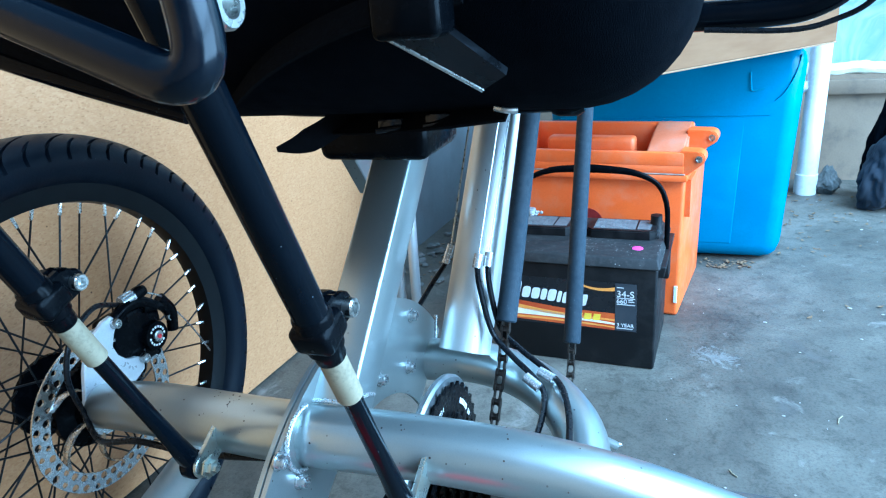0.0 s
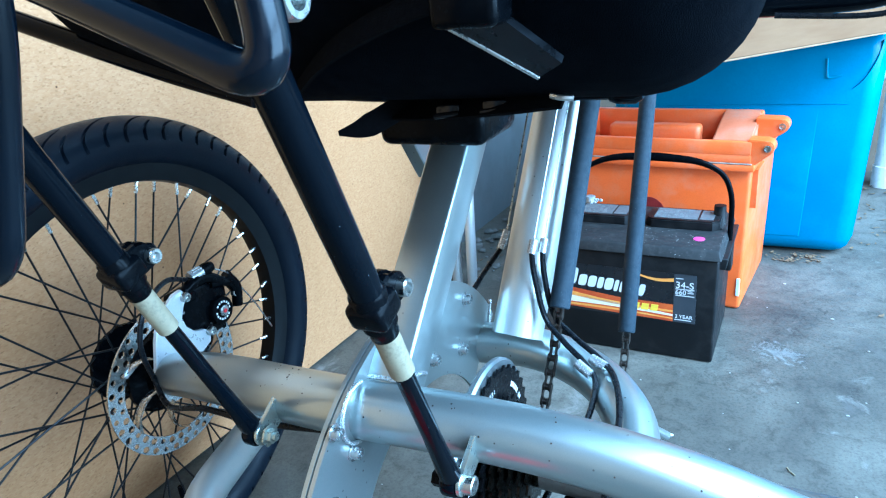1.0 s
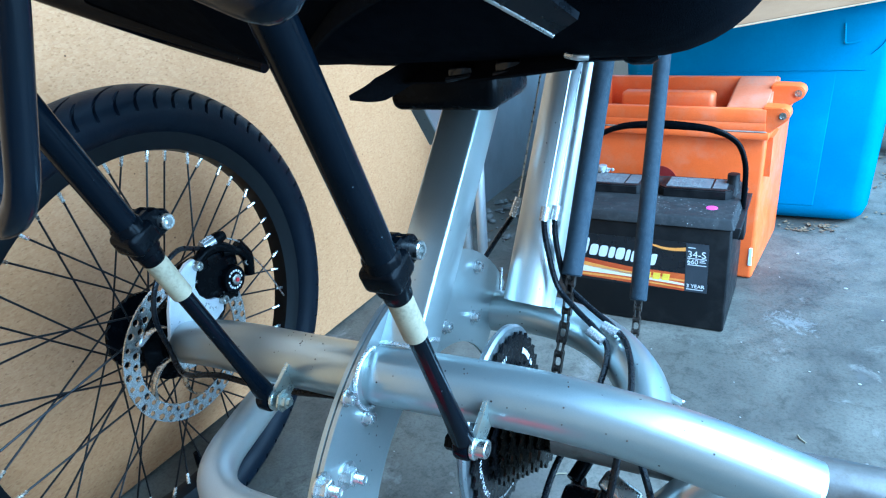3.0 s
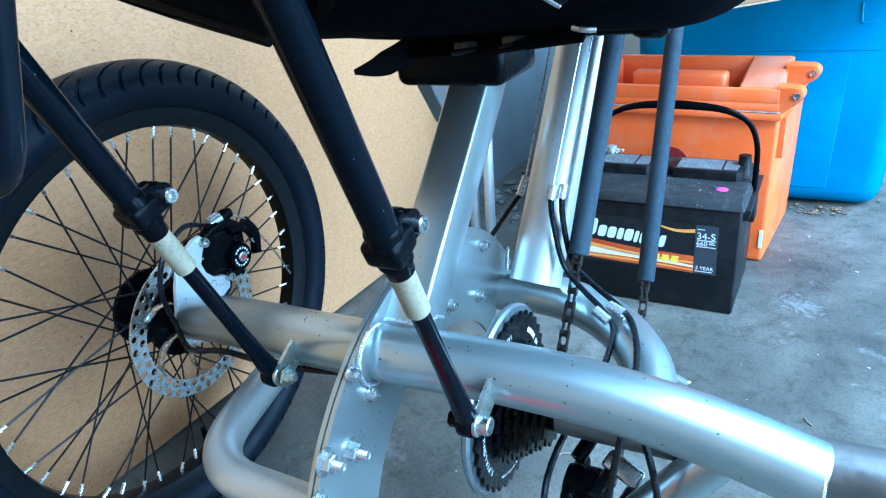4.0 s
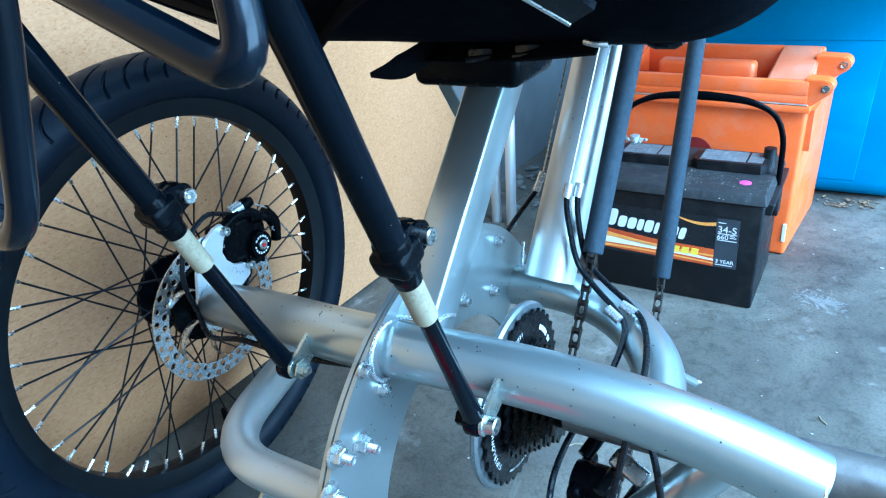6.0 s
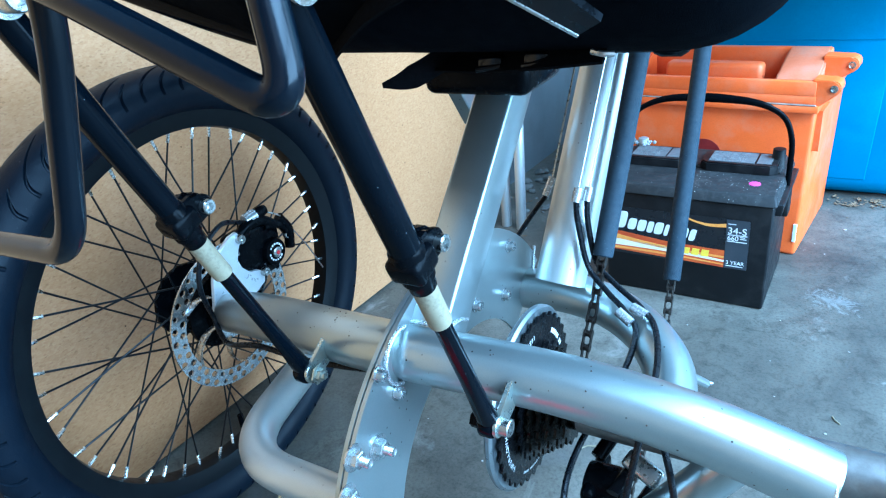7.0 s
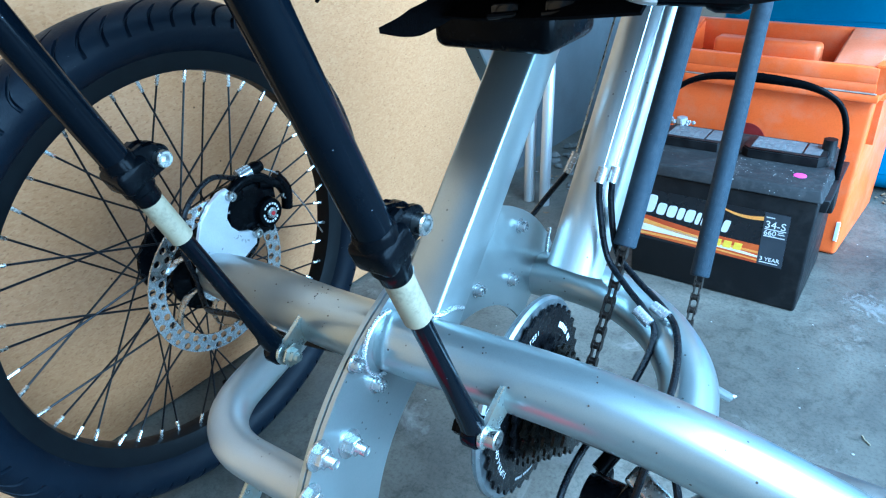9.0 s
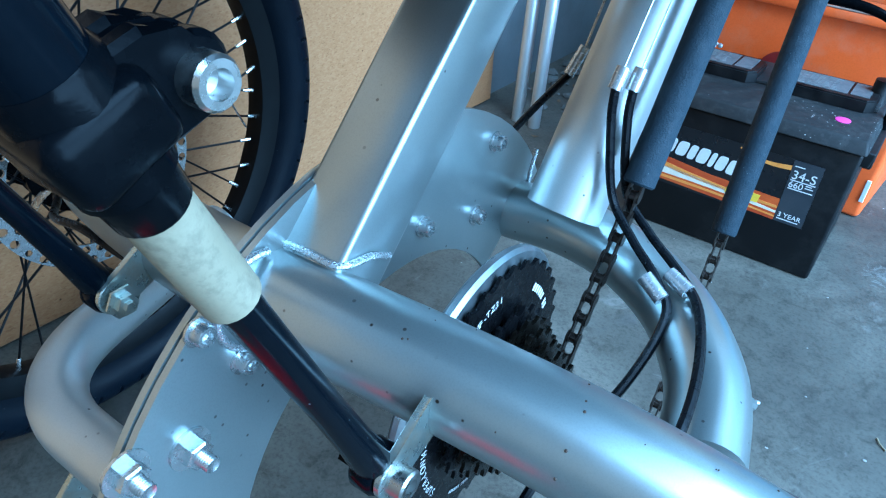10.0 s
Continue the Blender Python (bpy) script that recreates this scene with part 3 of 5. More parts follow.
for x in (-0.186, -0.3405):
    part("strut_tab", slab_x(tab_outline(0.541, 0.3115), x - 0.0015, x + 0.0015, 0.0005), TAB_ZINC, trike, "yellowish zinc-plated tab")
for x, inner in ((-0.193, 1), (-0.348, 0)):
    up = Vector((0.0325, -0.440, 1.0) if inner else (-0.022, -0.43, 1.0)).normalized()
    foot = Vector((x, 0.541, 0.311))

    def along(z):
        return foot + up * ((z - foot.z) / up.z)

    strut = part("seat_strut", tube([along(0.462), along(0.70)], 0.0079, 28), BLACK_GLOSS, trike, "black telescopic seat strut")
    bm = lathe([(0.0060, -0.0052), (0.0088, -0.0048), (0.0096, -0.0036), (0.0096, 0.0036), (0.0088, 0.0048), (0.0060, 0.0052)], foot, seg=24)
    add_tube(bm, [along(0.455), along(0.395), along(0.36), along(0.335), along(0.320), along(0.308), along(0.303)], [0.0054, 0.0054, 0.0056, 0.0064, 0.0076, 0.0070, 0.003], 18, flat=0.92)
    part("rod", bm, BLACK_GLOSS, strut)
    part("tape", tube([along(0.4175), along(0.418), along(0.449)], [0.0058, 0.0066, 0.0066], 22), CREAM, strut, "grubby cream tape band")
    bm = tube([along(0.4455), along(0.4462), along(0.4525), along(0.4535), along(0.472), along(0.4735)], [0.0066, 0.0072, 0.0076, 0.0088, 0.0090, 0.0080], 28)
    part("clamp", bm, BLACK_PLASTIC, strut)
    c = along(0.466)
    band = box((-0.0098, -0.0098, -0.0105), (0.0098, 0.0098, 0.0035), 0.0034, 3)
    part("clamp_band", band, BLACK_PLASTIC, strut, m=Matrix.Translation(c) @ Matrix.Rotation(math.atan(0.44), 4, "X"))
    for x0, x1 in ((-0.0085, -0.0020), (0.0004, 0.0052)):
        lug = [(0.004, -0.0095), (0.012, -0.0090)] + [(0.0180 + 0.0068 * math.cos(a), 0.0010 + 0.0068 * math.sin(a)) for a in (radians(-75 + 20 * k) for k in range(10))] + [(0.010, 0.0100), (0.004, 0.0080)]
        part("clamp_lug", slab_x([(c.y + u, c.z + v) for u, v in lug], c.x + x0, c.x + x1, 0.0011), BLACK_PLASTIC, strut)
    bolt = lathe([(0.0032, -0.020), (0.0032, 0.0), (0.0046, 0.0), (0.0046, 0.0062), (0.0040, 0.0070), (0.0026, 0.0070), (0.0024, 0.0035), (0.0002, 0.0033)], c + Vector((0.0030, 0.0180, 0.0005)), seg=20)
    part("clamp_bolt", bolt, STEEL, strut)
    if inner:
        part("foot_bolt", lathe([(0.0032, -0.013), (0.0032, 0.004), (0.0080, 0.004), (0.0080, 0.0056), (0.0060, 0.0058), (0.0060, 0.0125), (0.0053, 0.0133), (0.0032, 0.0133), (0.0030, 0.0085), (0.0002, 0.0083)], foot + Vector((0.002, 0, 0)), seg=22), STEEL, strut)
        part("foot_nut", lathe([(0.0058, -0.0068), (0.0058, -0.0120), (0.003, -0.0122)], foot, seg=6), BLACK_PLASTIC, strut)
    else:
        part("foot_bolt", lathe([(0.0082, 0.0125), (0.0082, 0.0137), (0.0052, 0.0138), (0.0052, 0.0172), (0.0030, 0.0174), (0.0030, 0.0196), (0.0005, 0.0198)], foot, seg=6), TAB_ZINC, strut)
    part("upper_bolt", lathe([(0.0095, 0.0085), (0.0095, 0.0098), (0.0070, 0.0100), (0.0070, 0.0200), (0.0062, 0.0212), (0.0040, 0.0212), (0.0038, 0.014), (0.0002, 0.0138)], along(0.596) + Vector((0.003, 0.0, 0.0)), seg=24), STEEL, strut)

# bolts in the plate
bolt_me = finish("bolt", bolt_mesh(0.0095, 0.0125), BOLT_ZINC)
for y, z in ((0.5355, 0.3315), (0.5525, 0.3035), (0.678, 0.3045), (0.749, 0.3275), (0.7325, 0.2845)):
    piece("bolt", bolt_me, (-0.274, y, z), Matrix.Identity(3).to_quaternion(), trike)
nut_me = finish("nut", nut_mesh(), BOLT_ZINC)
for y, z in ((0.495, 0.2915), (0.521, 0.279), (0.482, 0.268)):
    piece("nut", nut_me, (-0.274, y, z), Matrix.Identity(3).to_quaternion(), trike)

# left wheel
CAMBER = Matrix.Translation(AXLE) @ Matrix.Rotation(-0.01, 4, "Z") @ Matrix.Rotation(0.042, 4, "Y") @ Matrix.Translation(-AXLE)

rim = [(0.1935, -0.010), (0.1915, 0.0), (0.1935, 0.010), (0.2035, 0.0145), (0.2170, 0.0155), (0.2170, -0.0155), (0.2035, -0.0145)]
wheel = part("wheel", lathe(rim, AXLE, seg=120, closed=True), RIM_BLACK, trike, "spoked wheel with a matt black rim", m=CAMBER)


def tyre_mesh():
    R, w, h, nu, nv = 0.2555, 0.0265, 0.0245, 1120, 36
    co, fa = [], []
    for i in range(nu):
        for j in range(nv):
            p = radians(-155 + 310 * j / (nv - 1))
            s = abs(p)
            # rows swept round with the curve of the grooves
            a = 2 * math.pi * i / nu - 0.13 * max(0.0, 1.25 - s) ** 2
            x, dr = w * math.sin(p), h * math.cos(p)
            r = R - h + dr
            # shoulder grooves, long and short by turns, ending at a fine shoulder line
            k = i + (7 if p > 0 else 0)
            if (0.10 if (k // 16) % 2 else 0.55) < s < 1.32 and k % 16 < 2:
                deep = 0.0032
                r -= deep * math.cos(p) + 0.0003
                x -= math.copysign(deep * abs(math.sin(p)), p)
            elif 1.32 < s < 1.45 or 1.80 < s < 1.88:
                r -= 0.0006
                x -= math.copysign(0.0012, p)
            co.append((x, r * math.cos(a), r * math.sin(a)))
    for i in range(nu):
        for j in range(nv - 1):
            k = (i + 1) % nu
            fa.append((i * nv + j, i * nv + j + 1, k * nv + j + 1, k * nv + j))
    bm = bmesh.new()
    vs = [bm.verts.new(c) for c in co]
    for f in fa:
        bm.faces.new([vs[q] for q in f])
    bmesh.ops.translate(bm, vec=AXLE, verts=bm.verts)
    return bm


part("tyre", tyre_mesh(), RUBBER, wheel, "dusty black tyre with curved shoulder grooves", m=CAMBER)
hub = [(0.006, -0.050), (0.012, -0.045), (0.018, -0.034), (0.041, -0.031), (0.041, -0.027), (0.024, -0.022), (0.024, 0.016), (0.041, 0.020), (0.041, 0.025), (0.026, 0.031), (0.026, 0.038), (0.010, 0.038)]
part("hub", lathe(hub, AXLE), BLACK_PLASTIC, wheel, m=CAMBER)
spoke_me = finish("spoke", tube([(0, 0, 0), (0, 0, 0.1685)], 0.00105, 6), SPOKE_BLACK)
nip_me = finish("nipple", lathe([(0.0013, 0), (0.0019, 0.001), (0.0019, 0.010), (0.0024, 0.013), (0.0024, 0.015)], (0, 0, 0), (0, 0, 1), seg=8), NIPPLE)
for i in range(48):
    a = 2 * math.pi * (i + 0.5) / 48
    sx = -0.029 if i % 2 else 0.022
    lead = radians(60) * (1 if (i // 2) % 2 else -1)
    p = Vector((sx, 0.036 * math.cos(a + lead), 0.036 * math.sin(a + lead)))
    q = Vector((-0.002 if i % 2 else 0.002, 0.1925 * math.cos(a), 0.1925 * math.sin(a)))
    p, q = CAMBER @ (p + AXLE), CAMBER @ (q + AXLE)
    way = (q - p).normalized()
    turn = way.to_track_quat("Z", "Y")
    s = piece("spoke", spoke_me, p, turn, wheel)
    s.scale = (1, 1, (q - p).length / 0.1685)
    piece("nipple", nip_me, q - way * 0.012, turn, wheel)
valve = CAMBER @ (AXLE + Vector((0, 0.197 * math.cos(radians(-88)), 0.197 * math.sin(radians(-88)))))
part("valve", tube([valve, valve + Vector((0, 0, 0.012)), valve + Vector((0, 0, 0.014)), valve + Vector((0, 0, 0.034))], [0.003, 0.003, 0.0038, 0.0036], 10), BLACK_PLASTIC, wheel)


def rotor_mesh(c, x):
    """A drilled brake rotor: three rows of holes in a ring, and curved arms to the carrier."""
    bm = bmesh.new()
    T = 0.0018
    rows = ((0.0800, 0.0712), (0.0712, 0.0620))
    cells = 36
    for k, (ro, ri) in enumerate(rows):
        for i in range(cells):
            a0 = 2 * math.pi * (i + 0.5 * (k % 2)) / cells
            a1 = a0 + 2 * math.pi / cells
            am, rm = (a0 + a1) / 2, (ro + ri) / 2
            edge = [(ri, a0), (ri, am), (ri, a1), (rm, a1), (ro, a1), (ro, am), (ro, a0), (rm, a0)]
            drill = 0.0036 if (i + k) % 3 else 0.0028
            pts = [Vector((0, r * math.cos(a), r * math.sin(a))) for r, a in edge]
            mid = Vector((0, rm * math.cos(am), rm * math.sin(am)))
            hole = [mid + (p - mid).normalized() * drill for p in pts]
            layers = []
            for h in (-T / 2, T / 2):
                o = [bm.verts.new(p + Vector((h, 0, 0))) for p in pts]
                q = [bm.verts.new(p + Vector((h, 0, 0))) for p in hole]
                layers.append((o, q))
                for j in range(8):
                    jj = (j + 1) % 8
                    bm.faces.new((o[j], o[jj], q[jj], q[j]))
            (o0, q0), (o1, q1) = layers
            for j in range(8):
                jj = (j + 1) % 8
                bm.faces.new((q0[j], q0[jj], q1[jj], q1[j]))
            if k == 0:
                for j in (4, 5):
                    bm.faces.new((o0[j], o0[j + 1], o1[j + 1], o1[j]))
            if k == 1:
                for j in (0, 1):
                    bm.faces.new((o0[j], o0[j + 1], o1[j + 1], o1[j]))
    for i in range(6):
        a = 2 * math.pi * i / 6
        arm = [(0.024, a), (0.040, a + 0.10), (0.054, a + 0.30), (0.0635, a + 0.55)]
        pts = spline([Vector((0, r * math.cos(b), r * math.sin(b))) for r, b in arm], 5)
        arm_bm = tube(pts, 0.0046, 6, flat=0.22)
        bmesh.ops.translate(arm_bm, vec=(x, c.y, c.z), verts=arm_bm.verts)
        part("rotor_arm", arm_bm, ROTOR, wheel, m=CAMBER)
    carrier = lathe([(0.014, -T / 2), (0.027, -T / 2), (0.027, T / 2), (0.014, T / 2)], (x, c.y, c.z), closed=True, seg=36)
    part("rotor_carrier", carrier, ROTOR, wheel, m=CAMBER)
    bmesh.ops.remove_doubles(bm, verts=bm.verts, dist=0.00002)
    bmesh.ops.translate(bm, vec=(x, c.y, c.z), verts=bm.verts)
    return bm


part("brake_rotor", rotor_mesh(AXLE, AXLE.x + 0.043), ROTOR, wheel, "drilled steel brake rotor", m=CAMBER)

# brake caliper on its pale bracket
out = [(0.624, 0.272), (0.632, 0.302), (0.639, 0.317), (0.651, 0.329), (0.665, 0.337), (0.675, 0.338), (0.681, 0.330), (0.672, 0.321), (0.667, 0.310), (0.670, 0.299), (0.679, 0.289), (0.692, 0.286), (0.700, 0.280), (0.697, 0.269), (0.678, 0.262), (0.655, 0.250), (0.632, 0.248)]
part("caliper_bracket", slab_x(out, -0.551, -0.546, 0.0008), WHITE_PLATE, trike, "pale metal caliper bracket")
cal_c = Vector((-0.5605, 0.722, 0.297))
bm = bmesh.new()
add_box(bm, cal_c + Vector((-0.016, -0.020, -0.022)), cal_c + Vector((0.008, 0.018, 0.022)), 0.006, 3)
add_box(bm, cal_c + Vector((-0.010, -0.028, 0.016)), cal_c + Vector((0.006, 0.004, 0.030)), 0.004, 2)
add_box(bm, cal_c + Vector((-0.010, -0.004, -0.032)), cal_c + Vector((0.006, 0.012, -0.018)), 0.004, 2)
add_tube(bm, spline([cal_c + Vector((0.008, -0.004, 0.028)), cal_c + Vector((0.012, 0.016, 0.022)), cal_c + Vector((0.010, 0.028, 0.004))], 5), 0.005, 10)
add_lathe(bm, [(0.016, 0.004), (0.016, 0.011), (0.0145, 0.0142), (0.0075, 0.0145)], cal_c + Vector((0, 0, -0.004)), seg=28)
add_box(bm, cal_c + Vector((-0.012, -0.047, -0.027)), cal_c + Vector((0.0090, 0.004, 0.032)), 0.005, 2)
add_box(bm, cal_c + Vector((-0.012, -0.052, 0.018)), cal_c + Vector((0.010, -0.022, 0.034)), 0.006, 3)
add_box(bm, cal_c + Vector((-0.012, -0.034, -0.024)), cal_c + Vector((0.010, -0.014, -0.004)), 0.006, 3)
add_tube(bm, spline([cal_c + Vector((0.006, -0.040, 0.030)), cal_c + Vector((0.008, -0.026, 0.038)), cal_c + Vector((0.008, -0.006, 0.036)), cal_c + Vector((0.010, 0.010, 0.024))], 5), 0.0062, 12)
add_tube(bm, spline([cal_c + Vector((0.010, 0.018, 0.030)), cal_c + Vector((0.012, 0.027, 0.012)), cal_c + Vector((0.010, 0.026, -0.010))], 5), 0.0058, 12)
caliper = part("brake_caliper", bm, BLACK_PLASTIC, trike, "black mechanical disc brake caliper")
bm = lathe([(0.0058, 0.014), (0.0058, 0.0165), (0.0048, 0.0172)], cal_c + Vector((0, 0, -0.004)), seg=30)
part("dial", bm, STEEL, caliper, "ribbed steel pad dial")
part("dial_centre", lathe([(0.0024, 0.0170), (0.0024, 0.0182), (0.0018, 0.0184)], cal_c + Vector((0, 0, -0.004)), seg=6), RED, caliper, "red hexagon")
bm = bmesh.new()
for k in range(16):
    if k % 8 == 7:
        continue
    c, e = 2 * math.pi * k / 16, 0.13
    bm.faces.new([bm.verts.new(cal_c + Vector((0.0147, rr * math.cos(q), rr * math.sin(q) - 0.004))) for rr, q in ((0.0084, c - e), (0.0106, c - e), (0.0106, c + e), (0.0084, c + e))])
part("print", bm, PRINT_WHITE, caliper, "ring of white print bars")
for dy, dz in ((-0.046, 0.033), (-0.024, -0.016)):
    part("caliper_bolt", bolt_mesh(0.010), STEEL, caliper, m=Matrix.Translation(cal_c + Vector((0.0145, dy, dz))))
bm = tube([cal_c + Vector((0.004, -0.024, 0.042)), cal_c + Vector((0.006, -0.010, 0.044))], [0.0066, 0.0066], 12)
for k in range(12):
    a = 2 * math.pi * k / 12
    o = Vector((0.0066 * math.cos(a), 0, 0.0066 * math.sin(a)))
    add_tube(bm, [cal_c + Vector((0.0042, -0.023, 0.0421)) + o, cal_c + Vector((0.0058, -0.011, 0.0439)) + o], 0.0008, 6)
add_tube(bm, [cal_c + Vector((0.006, -0.009, 0.044)), cal_c + Vector((0.007, 0.000, 0.045))], 0.0040, 12)
part("barrel_adjuster", bm, CHROME, caliper, "ribbed silver barrel adjuster")
part("rubber_boot", tube([cal_c + Vector((0.006, -0.010, 0.044)), cal_c + Vector((0.0068, -0.004, 0.0447)), cal_c + Vector((0.008, 0.004, 0.0452))], [0.0066, 0.0070, 0.0050], 14), BLACK_PLASTIC, caliper, "black rubber boot")
part("pinch_bolt", bolt_mesh(0.008), STEEL, caliper, m=Matrix.Translation(cal_c + Vector((0.010, 0.023, 0.006))))
part("inner_wire", tube(spline([cal_c + Vector((0.010, 0.000, 0.044)), cal_c + Vector((0.013, 0.018, 0.032)), cal_c + Vector((0.012, 0.030, 0.014)), cal_c + Vector((0.016, 0.046, -0.016)), cal_c + Vector((0.018, 0.063, -0.055))], 6), 0.0009, 6), STEEL, caliper)
part("brake_cable", tube(spline([cal_c + Vector((0.003, -0.026, 0.042)), (-0.550, 0.662, 0.352), (-0.545, 0.628, 0.338), (-0.542, 0.612, 0.308), (-0.540, 0.616, 0.270), (-0.522, 0.606, 0.260), (-0.485, 0.586, 0.272), (-0.44, 0.580, 0.285), (-0.38, 0.580, 0.284), (-0.30, 0.59, 0.287)], 8), 0.0026, 10), CABLE, trike)

# freewheel with sprockets, right of the plate
FW = Vector((-0.214, 0.657, 0.238))


def sprocket_mesh(r, teeth, x, thick=0.002, hole=0.016):
    bm = bmesh.new()
    ring = []
    for i in range(teeth):
        for f, rr in ((0.0, r - 0.0042), (0.25, r - 0.003), (0.42, r), (0.58, r), (0.75, r - 0.003)):
            a = 2 * math.pi * (i + f) / teeth
            ring.append((rr * math.cos(a), rr * math.sin(a)))
    n = len(ring)
    lo = [bm.verts.new((x, y, z)) for y, z in ring]
    hi = [bm.verts.new((x + thick, y, z)) for y, z in ring]
    il = [bm.verts.new((x, hole * math.cos(2 * math.pi * i / n), hole * math.sin(2 * math.pi * i / n))) for i in range(n)]
    ih = [bm.verts.new((x + thick, v.co.y, v.co.z)) for v in il]
    for i in range(n):
        j = (i + 1) % n
        bm.faces.new((lo[i], lo[j], hi[j], hi[i]))
        bm.faces.new((hi[i], hi[j], ih[j], ih[i]))
        bm.faces.new((lo[j], lo[i], il[i], il[j]))
        bm.faces.new((il[i], ih[i], ih[j], il[j]))
    bmesh.ops.translate(bm, vec=FW, verts=bm.verts)
    return bm


free = part("freewheel", lathe([(0.017, -0.004), (0.017, 0.042), (0.010, 0.044)], FW), BROWN_STEEL, trike, "black geared freewheel")
part("spoke_guard", lathe([(0.030, -0.009), (0.0765, -0.009), (0.0785, -0.007), (0.0785, -0.004), (0.0765, -0.002), (0.030, -0.002)], FW, seg=72, closed=True), GUARD, free, "bright edged guard disc")
part("sprocket", sprocket_mesh(0.0735, 34, 0.0), SPROCKET, free)
for i, (r, t) in enumerate(((0.050, 24), (0.046, 22), (0.042, 20), (0.038, 18), (0.034, 16), (0.030, 14))):
    part("sprocket", sprocket_mesh(r, t, 0.0058 * (i + 1)), BROWN_STEEL if i else SPROCKET, free)
# white print round the large sprocket


def glyphs(text, size):
    cu = bpy.data.curves.new("print", "FONT")
    cu.body, cu.size = text, size
    tmp = bpy.data.objects.new("print", cu)
    me = bpy.data.meshes.new_from_object(tmp)
    bpy.data.objects.remove(tmp)
    return me


def arc_print(text, size, r, start):
    """Letters set one by one, clockwise round the sprocket, tops outward."""
    bm = bmesh.new()
    ang = radians(start)
    for ch in text:
        me = glyphs(ch, size)
        before = len(bm.verts)
        bm.from_mesh(me)
        bpy.data.meshes.remove(me)
        bm.verts.ensure_lookup_table()
        fresh = bm.verts[before:]
        out, way = Vector((0, math.cos(ang), math.sin(ang))), Vector((0, math.sin(ang), -math.cos(ang)))
        for v in fresh:
            v.co = FW + Vector((0.0024, 0, 0)) + out * (r + v.co.y) + way * v.co.x
        ang -= size * (0.34 if ch in "-1 " else 0.68) / r
    part("print", bm, PRINT_WHITE, free, "white lettering " + text)


arc_print("SUPER-LOW 14-34", 0.0062, 0.0585, 214)
arc_print("MF-TZ31", 0.0058, 0.0575, 112)
for a0, r, step, count, high in ((50, 0.0585, -3.6, 9, 0.0022), (236, 0.0620, 1.9, 22, 0.0011)):
    bm = bmesh.new()
    for k in range(count):
        if k % 9 == 6:
            continue
        c, e = radians(a0 + step * k), radians(abs(step) * 0.36)
        v = [bm.verts.new(FW + Vector((0.0024, rr * math.cos(q), rr * math.sin(q)))) for rr, q in ((r - high, c - e), (r + high, c - e), (r + high, c + e), (r - high, c + e))]
        bm.faces.new(v)
    part("print", bm, PRINT_WHITE, free, "worn white print bars")

# chains, in foam-covered tubes
CT1 = [Vector((-0.190, 0.766, 0.322)), Vector((-0.179, 0.905, 0.582))]
CT2 = [Vector((-0.156, 0.890, 0.238)), Vector((-0.165, 1.095, 0.56))]
part("chain_tube", tube([CT1[0] - (CT1[1] - CT1[0]) * 0.004, CT1[0], CT1[1]], [0.0080, 0.0090, 0.0090], 20), FOAM, trike, "grey foam-covered chain tube")
part("chain_tube", tube([CT2[0] - (CT2[1] - CT2[0]) * 0.004, CT2[0], CT2[1]], [0.0080, 0.0090, 0.0090], 20), FOAM, trike, "grey foam-covered chain tube")


def link_mesh(wide):
    """One pair of chain plates with its rollers, along +z."""
    bm = bmesh.new()
    for s in (-1, 1):
        x = s * (0.0034 if wide else 0.0024)
        ring = [(0.0040 * math.cos(a), 0.0040 * math.sin(a)) for a in (radians(180 + 180 * k / 6) for k in range(7))]
        ring += [(0.0026, 0.0063)] + [(0.0040 * math.cos(a), 0.0127 + 0.0040 * math.sin(a)) for a in (radians(180 * k / 6) for k in range(7))] + [(-0.0026, 0.0063)]
        add_slab_x(bm, ring, x - 0.0005, x + 0.0005)
    add_lathe(bm, [(0.0030, -0.0022), (0.0030, 0.0022)], (0, 0, 0), seg=10)
    return bm


link_a, link_b = finish("chain_link", link_mesh(True), CHAIN_MAT), finish("chain_link", link_mesh(False), CHAIN_MAT)


def lay_chain(pts, parent):
    pts = spline(pts, 12)
    need, i, k = 0.0, 0, 0
    run = 0.0
    for a, b in zip(pts, pts[1:]):
        seg = (b - a).length
        while run + seg >= need:
            p = a + (b - a) * ((need - run) / seg)
            t = (b - a).normalized()
            u = (X_AXIS - t * X_AXIS.dot(t)).normalized()
            q = Matrix((u, t.cross(u), t)).transposed().to_quaternion()
            piece("chain_link", link_a if k % 2 else link_b, p, q, parent)
            need += 0.0127
            k += 1
        run += seg


chain = part("chain", tube([CT1[0], CT1[0] + (CT1[1] - CT1[0]) * 0.2], 0.0035, 8), CHAIN_MAT, trike, "greasy brown bicycle chain")
lay_chain([CT1[0] + Vector((0, 0.008, 0.016)), (-0.191, 0.754, 0.296), (-0.193, 0.735, 0.262), (-0.194, 0.706, 0.215)], chain)
lay_chain([CT2[0] + Vector((0, 0.008, 0.014)), (-0.155, 0.872, 0.205), (-0.150, 0.80, 0.14), (-0.150, 0.71, 0.095)], chain)

